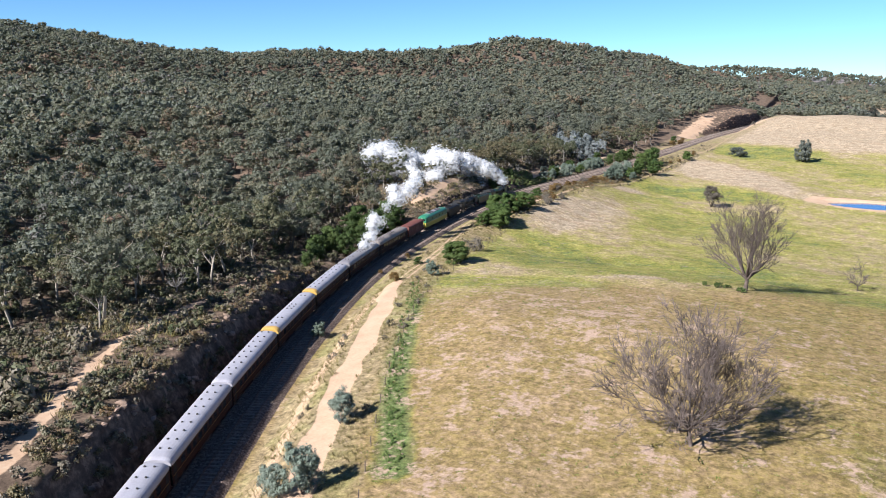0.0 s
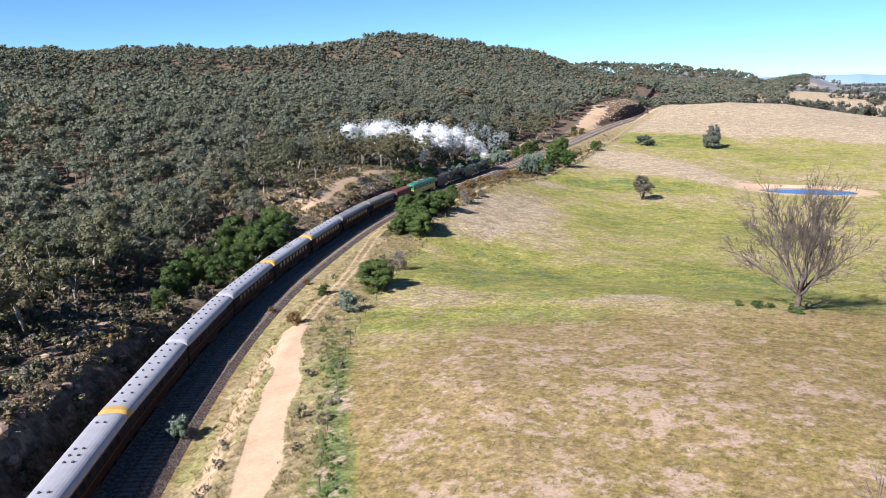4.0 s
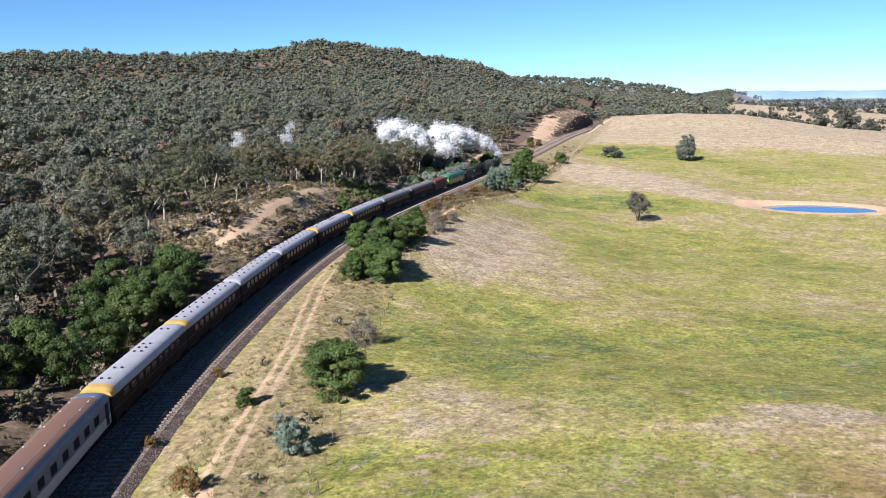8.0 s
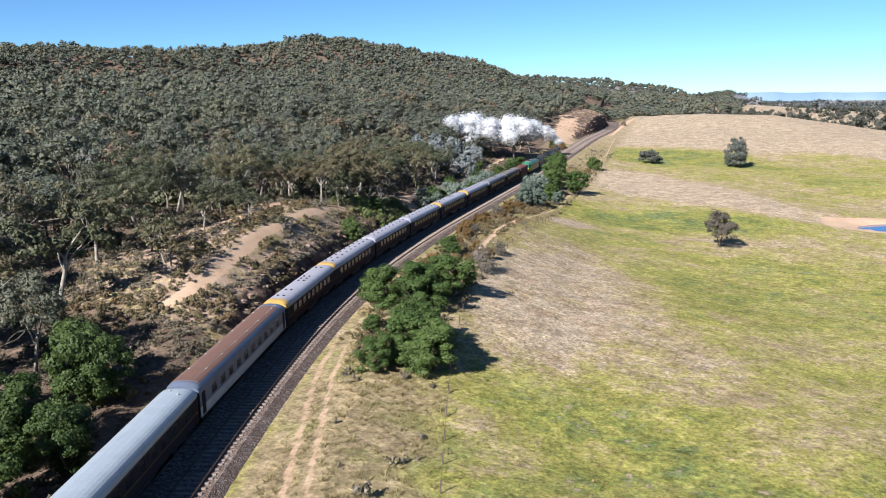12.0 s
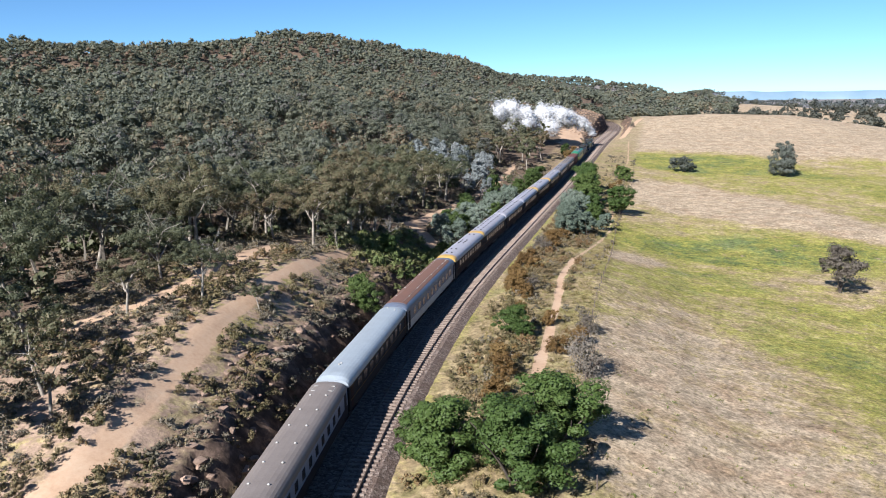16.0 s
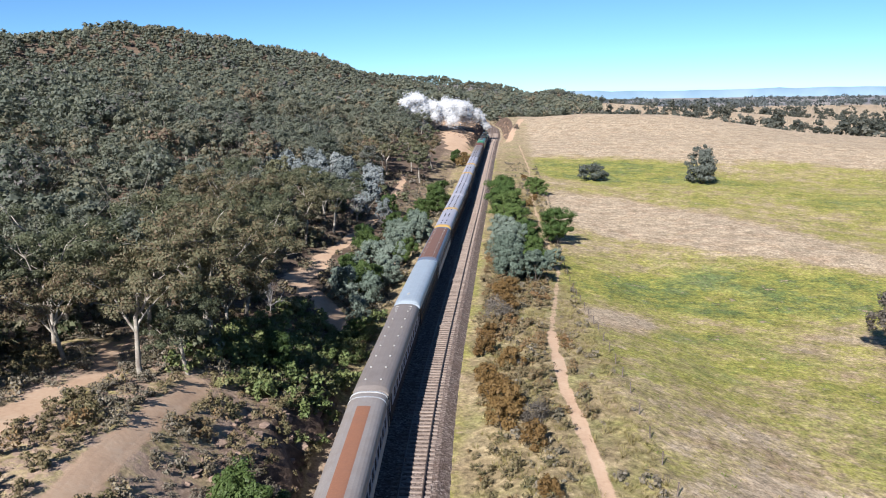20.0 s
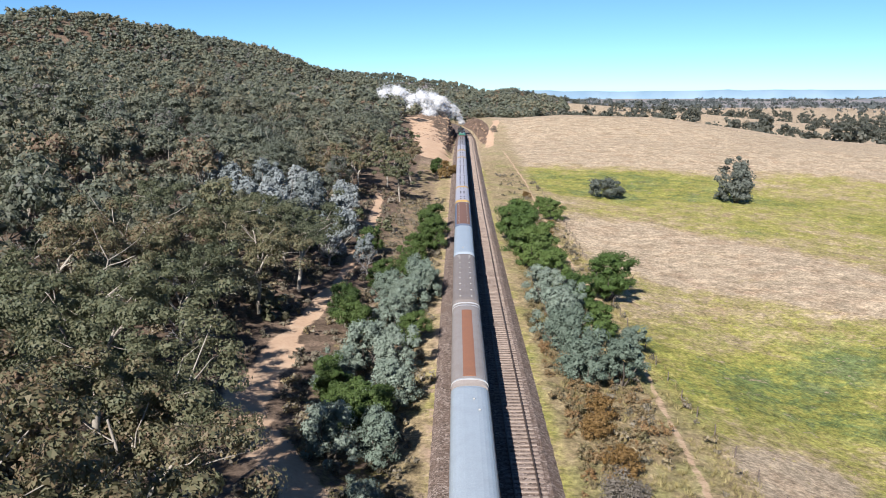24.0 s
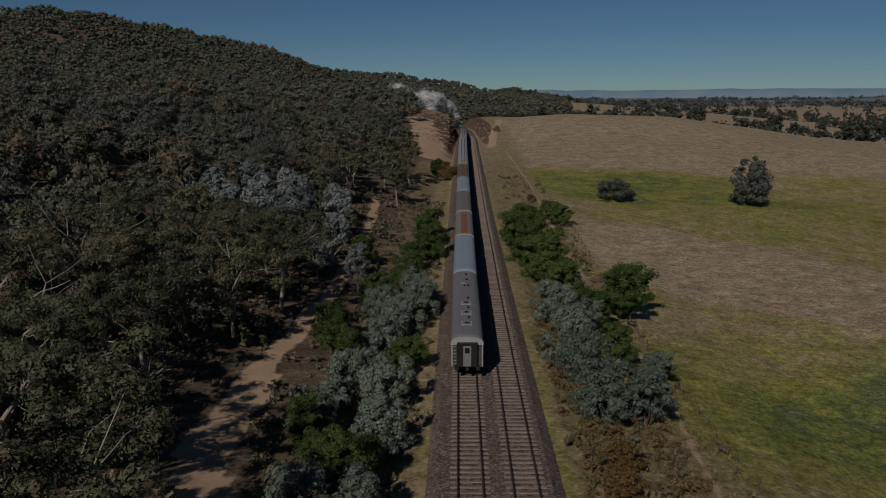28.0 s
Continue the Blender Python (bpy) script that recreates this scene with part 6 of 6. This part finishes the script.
def diesel():
    top = tagged(new("diesel_locomotive"), "green and yellow diesel locomotive with rounded ends", "locomotive", "locomotives")
    h = 8.7
    low = [(-1.46, 0.95), (1.46, 0.95), (1.47, 2.15), (-1.47, 2.15)]
    part("lower_body", prism(low, [(-h - 0.3, 0.8, 1), (-h + 0.8, 1, 1), (h - 0.8, 1, 1), (h + 0.3, 0.8, 1)]), P_LIME, top, "yellow lower body")
    up = [(-1.455, 2.152), (1.455, 2.152), (1.45, 3.25), (-1.45, 3.25)]
    part("upper_body", prism(up, [(-h - 0.1, 0.78, 1), (-h + 0.9, 1, 1), (h - 0.9, 1, 1), (h + 0.1, 0.78, 1)]), P_GREEN, top)
    part("roof", prism(arc_roof(1.45, 3.3, 4.0), [(-h - 0.15, 0.72, 0.45), (-h + 0.5, 0.93, 0.85), (-h + 1.5, 1, 1), (h - 1.5, 1, 1), (h - 0.5, 0.93, 0.85), (h + 0.15, 0.72, 0.45)]), P_GREEN, top)
    part("roof_hood", box(1.5, 9.5, 0.16, 0.04), P_MIDROOF, top, m=at(0, 0.5, 4.02))
    for y in (-3.5, -1.5, 2.5, 4.5):
        part("radiator_fan", tub(0.55, 0.14, 14, "z"), P_BLACK, top, m=at(0, y, 4.14))
    for end in (-1, 1):
        for ex in (-0.55, 0.55):
            part("cab_window", box(0.75, 0.08, 0.55, 0.03), GLASS, top, m=at(ex, end * (h + 0.12), 2.95))
        part("nose", box(1.7, 0.7, 1.1, 0.2), P_LIME, top, "yellow nose", m=at(0, end * (h + 0.35), 1.7))
        part("headlight", tub(0.16, 0.12, 12), P_WHITE, top, m=at(0, end * (h + 0.12), 3.4))
    for ex in (-1.475, 1.475):
        for k in range(4):
            part("side_window", box(0.04, 0.55, 0.5, 0.02), GLASS, top, m=at(ex * 0.99, -4.2 + k * 2.8, 2.75))
        part("waist_line", box(0.02, 2 * h - 1.8, 0.12, 0), P_CREAM, top, m=at(ex, 0, 2.16))
    part("fuel_tank", box(2.2, 4.5, 0.6, 0.1), P_BLACK, top, m=at(0, 0, 0.62))
    running_gear(top, 19)
    return top


def steam_engine(label, coat):
    """Engine and tender, coupled close; the tender trails at -y."""
    eng = tagged(new("steam_locomotive"), label, "locomotive", "locomotives")
    part("boiler", tub(0.92, 7.0, 20), coat, eng, m=at(0, 1.6, 2.75), smooth=True)
    part("firebox", prism([(-1.0, 1.4), (1.0, 1.4), (1.0, 3.1), (0.6, 3.72), (-0.6, 3.72), (-1.0, 3.1)], [(-4.4, 1, 1), (-1.9, 1, 1)]), coat, eng)
    part("smokebox", tub(0.97, 2.0, 20), P_BLACK, eng, m=at(0, 6.1, 2.75), smooth=True)
    part("smokebox_door", tub(0.75, 0.16, 18), P_BLACK, eng, m=at(0, 7.16, 2.75))
    part("chimney", tub(0.36, 0.7, 14, "z"), P_BLACK, eng, m=at(0, 6.2, 3.85))
    part("dome", tub(0.42, 0.5, 14, "z"), coat, eng, m=at(0, 2.6, 3.78))
    part("sand_dome", tub(0.34, 0.4, 14, "z"), coat, eng, m=at(0, 4.2, 3.75))
    for y in (0.2, 1.4, 3.4, 5.0):
        part("boiler_band", tub(0.945, 0.08, 20), P_GOLD if coat is P_DKGREEN else P_BLACK, eng, m=at(0, y, 2.75))
    part("cab", prism([(-1.42, 1.4), (1.42, 1.4), (1.42, 3.4), (-1.42, 3.4)], [(-6.6, 1, 1), (-4.4, 1, 1)]), coat, eng)
    part("cab_roof", prism(arc_roof(1.48, 3.45, 3.95), [(-7.1, 1, 1), (-4.2, 1, 1)]), P_BLACK, eng)
    for ex in (-1, 1):
        part("running_board", box(0.62, 10.6, 0.07, 0.01), P_BLACK, eng, m=at(ex * 1.12, 1.7, 1.72))
        part("smoke_deflector", box(0.05, 2.4, 1.9, 0.02), coat, eng, m=at(ex * 1.28, 6.4, 2.7))
        part("cylinder", tub(0.42, 1.3, 14), P_BLACK, eng, m=at(ex * 1.15, 5.9, 0.85))
        part("coupling_rod", box(0.06, 4.3, 0.14, 0.02), P_SILVER, eng, m=at(ex * 1.02, 1.4, 0.72))
        part("connecting_rod", box(0.06, 3.6, 0.12, 0.02), P_SILVER, eng, m=at(ex * 1.1, 3.4, 0.78))
        part("cab_window", box(0.04, 0.8, 0.7, 0.02), GLASS, eng, m=at(ex * 1.415, -5.5, 2.8))
        for y in (-0.6, 1.3, 3.2):
            part("driving_wheel", tub(0.88, 0.13, 22, "x"), P_BLACK, eng, m=at(ex * 0.86, y, 0.88))
        for y in (4.9, 6.9, -3.2, -5.0):
            child("wheel", WHEEL_ME, eng, m=at(ex * 0.86, y, 0.46))
    part("frame", box(1.3, 14.0, 0.5, 0.05), P_BLACK, eng, m=at(0, 0.4, 1.2))
    part("buffer_beam", box(2.5, 0.2, 0.5, 0.03), P_REDVAN, eng, m=at(0, 7.5, 1.1))
    part("headlamp", tub(0.2, 0.25, 14), P_SILVER, eng, m=at(0, 7.2, 3.75))
    ten = tagged(new("locomotive_tender"), "riveted tender with coal behind its engine", "tender", "tenders")
    part("tank", prism([(-1.42, 1.2), (1.42, 1.2), (1.42, 3.0), (1.2, 3.25), (-1.2, 3.25), (-1.42, 3.0)], [(-4.6, 1, 1), (4.3, 1, 1)]), coat, ten)
    bm = bmesh.new()
    bmesh.ops.create_grid(bm, x_segments=8, y_segments=16, size=1)
    for v in bm.verts:
        v.co = (v.co.x * 1.05, 1.2 + v.co.y * 2.8, 3.28 + 0.4 * (1 - v.co.x ** 2) + 0.12 * noise.noise(v.co * 5))
    part("coal", bm, COAL, ten, "heap of black coal")
    part("filler_cap", tub(0.35, 0.2, 14, "z"), P_BLACK, ten, m=at(0, -3.2, 3.32))
    part("frame", box(2.3, 8.8, 0.4, 0.04), P_BLACK, ten, m=at(0, 0, 1.0))
    running_gear(ten, 9.4)
    return eng, ten


engine_a, tender_a = steam_engine("dark green steam locomotive leading the train", P_DKGREEN)
engine_b, tender_b = steam_engine("black steam locomotive coupled second", P_BLACK)
TRAIN += [(guard_van(), 12.0, 254.0), (diesel(), 19.6, 267.5), (tender_b, 9.6, 287.5), (engine_b, 15.2, 297.3), (tender_a, 9.6, 313.0), (engine_a, 15.4, 322.8)]

# ---- steam ----
def puff_shape(seed, flakes):
    """A soft billow: a cloud of small flakes, thick in its lobes and thin at its rim."""
    rng = np.random.default_rng(seed)
    lobes = rng.normal(size=(9, 3))
    lobes *= (0.55 * rng.random(9) ** 0.4 / np.linalg.norm(lobes, axis=1))[:, None]
    c = lobes[rng.integers(0, 9, flakes)] + np.clip(rng.normal(size=(flakes, 3)) * 0.24, -0.6, 0.6)
    n = c / np.linalg.norm(c, axis=1)[:, None] + rng.normal(size=(flakes, 3)) * 0.3
    n /= np.linalg.norm(n, axis=1)[:, None]
    a = np.cross(n, rng.normal(size=(flakes, 3)))
    a /= np.linalg.norm(a, axis=1)[:, None]
    b = np.cross(n, a)
    s = rng.uniform(0.05, 0.13, (flakes, 1))
    v = np.stack([c - a * s, c - b * s + n * s * 0.3, c + a * s, c + b * s + n * s * 0.3], 1).reshape(-1, 3)
    return v, np.arange(len(v)).reshape(-1, 4)


PUFFS = [mesh_of("steam_puff", *puff_shape(k, 1300), STEAM, True) for k in range(5)]
WISPS = [mesh_of("steam_wisp", *puff_shape(k + 9, 170), WISP, True) for k in range(4)]
rng = np.random.default_rng(21)
PLUME = []
for k in range(84):
    lag = 46 * (k / 83) ** 1.15
    r = (1.8 + 2.3 * min(1, lag / 14)) * rng.uniform(0.6, 1.2)
    spread = 0.35 + 2.4 * min(1, lag / 30)
    o = Vector((-0.74 * lag + rng.normal() * spread, -0.7 * lag + rng.normal() * spread * 1.3, 5.4 + 6.5 * (1 - math.exp(-lag / 3)) + 0.07 * lag + rng.normal() * spread * 1.05 + 5 * rng.random() ** 3 * min(1, lag / 20)))
    thin = rng.random() < (lag - 34) / 30
    ob = new("steam_puff", WISPS[k % 4] if thin else PUFFS[k % 5])
    ob.scale = (r * rng.uniform(0.9, 1.35), r, r * rng.uniform(0.75, 1.0))
    tagged(ob, "billow of white steam trailing from the chimney", "steam", "puffs of steam", "stuff")
    PLUME.append((ob, o, rng.uniform(0, 360), rng.uniform(-4, 4)))
# puffs that fall behind: place from the chimney, the moment they are left, and their drift
SHED = []
for k in range(9):
    r = rng.uniform(1.3, 2.4)
    ob = new("steam_puff", WISPS[k % 4])
    ob.scale = (r * 1.2, r, r * 1.3)
    tagged(ob, "thin wisp of steam hanging over the forest", "steam", "puffs of steam", "stuff")
    SHED.append((ob, Vector((-26 - 14 * (k % 2) + rng.normal() * 2.5, -16 + rng.normal() * 4, 7 + 9 * rng.random())), 2.6, Vector((-2.0, 1.2, 0.9))))
LEFT_BEHIND = []
for x, y, z, r, thin in [(-109, 131, 5.0, 1.5, 0), (-110.5, 135, 6, 1.8, 0), (-113, 139, 7.5, 1.9, 0), (-116, 143, 8.5, 2.0, 0), (-118, 150, 10, 2.2, 1), (-120, 157, 11, 2.6, 0), (-121, 162, 12, 2.6, 0), (-123, 168, 12.5, 2.8, 0),
                         (-126, 174, 13.5, 3.0, 1), (-131, 180, 14, 2.6, 0), (-117, 147, 7, 2.2, 1), (-114, 141, 6, 2.0, 1), (-123, 160, 12.5, 2.4, 0)]:
    ob = new("steam_puff", WISPS[len(LEFT_BEHIND) % 4] if thin else PUFFS[len(LEFT_BEHIND) % 5])
    ob.scale = (r * 1.1, r, r)
    tagged(ob, "loose white steam drifting over the carriages", "steam", "puffs of steam", "stuff")
    LEFT_BEHIND.append((ob, Vector((x, y, z))))


# ---- the boundary fence ----
def build_fence(d, y0, y1, gap):
    fence = tagged(new("wire_fence"), "old post and wire fence between paddock and railway", "fence", kind="structure")
    me = shared("post", box(0.09, 0.09, 1.2, 0.02), DEAD)
    rng = random.Random(4)
    tops = []
    y = y0
    while y < y1:
        x, yy = beside(y, d + 0.5 * math.sin(y * 0.05))
        z = float(ground_z(x, yy))
        child("post", me, fence, m=pose(x, yy, z + 0.45, rng.uniform(-4, 4), rng.uniform(-4, 4), rng.uniform(0, 90)))
        tops.append((x, yy, z))
        y += gap
    for h in (0.35, 0.65, 0.95):
        v, f = tube([(a, b, c + h) for a, b, c in tops], [0.006] * len(tops), 3)
        child("wire", mesh_of("wire", v, f, RAIL), fence)


build_fence(16.6, 40, 470, 4.6)


# ---- the two tracks: many pieces, so they come last ----
build_track("railway_track", "railway track of the train on concrete sleepers", -4.45)
build_track("railway_track", "empty railway track on pale concrete sleepers", -0.8)

# ---- what moves ----
_p, _n, _z = lane(-4.45, 1.0)
_arc = np.r_[0, np.cumsum(np.hypot(*np.diff(_p, axis=0).T))]
_start = float(np.interp(-60.0, _p[:, 1], _arc))


def on_line(s):
    s = s + _start
    return Vector((float(np.interp(s, _arc, _p[:, 0])), float(np.interp(s, _arc, _p[:, 1])), float(np.interp(s, _arc, _z))))


def travelled(t):
    return 17.2 * t


def vehicle_pose(middle, wheelbase):
    a, b = on_line(middle - wheelbase / 2), on_line(middle + wheelbase / 2)
    w = b - a
    c = (a + b) / 2
    return pose(c.x, c.y, c.z, math.degrees(math.atan2(w.z, w.xy.length)), 0, math.degrees(math.atan2(-w.x, w.y)))


def motions():
    times = [0.5 * k for k in range(57)]
    for ob, length, rear in TRAIN:
        walk(ob, [(t, vehicle_pose(rear + length / 2 + travelled(t), length * 0.7)) for t in times])
    stack = 322.8 + 15.4 / 2 + 6.2
    for ob, o, turn, spin in PLUME:
        walk(ob, [(t, Matrix.Translation(on_line(stack + travelled(t)) + Vector((o.x, o.y, 4.5 + (o.z - 4.5) * (0.74 + 0.1 * float(soft(0, 3, t)) - 0.1 * float(soft(4, 9, t)) + 0.36 * float(soft(11, 25, t))))) * (1 + 0.05 * math.sin(0.7 * t + turn))) @ pose(0, 0, 0, 0, 0, turn + spin * t)) for t in times])
    for ob, o, leave, drift in SHED:
        walk(ob, [(t, Matrix.Translation(on_line(stack + travelled(min(t, leave))) + o * (0.25 + 0.75 * float(soft(0, 4, t))) + drift * max(0.0, t - leave) + Vector((0, 0, -34)) * float(soft(8.5, 14, t)))) for t in times])
    for ob, at_start in LEFT_BEHIND:
        # it sinks away among the trees
        walk(ob, [(t, Matrix.Translation(at_start + Vector((-2.8 * min(t, 12), 1.2 * min(t, 12), -3.4 * min(t, 12))))) for t in (0, 2, 4, 8, 12, 20, 28)])


motions()
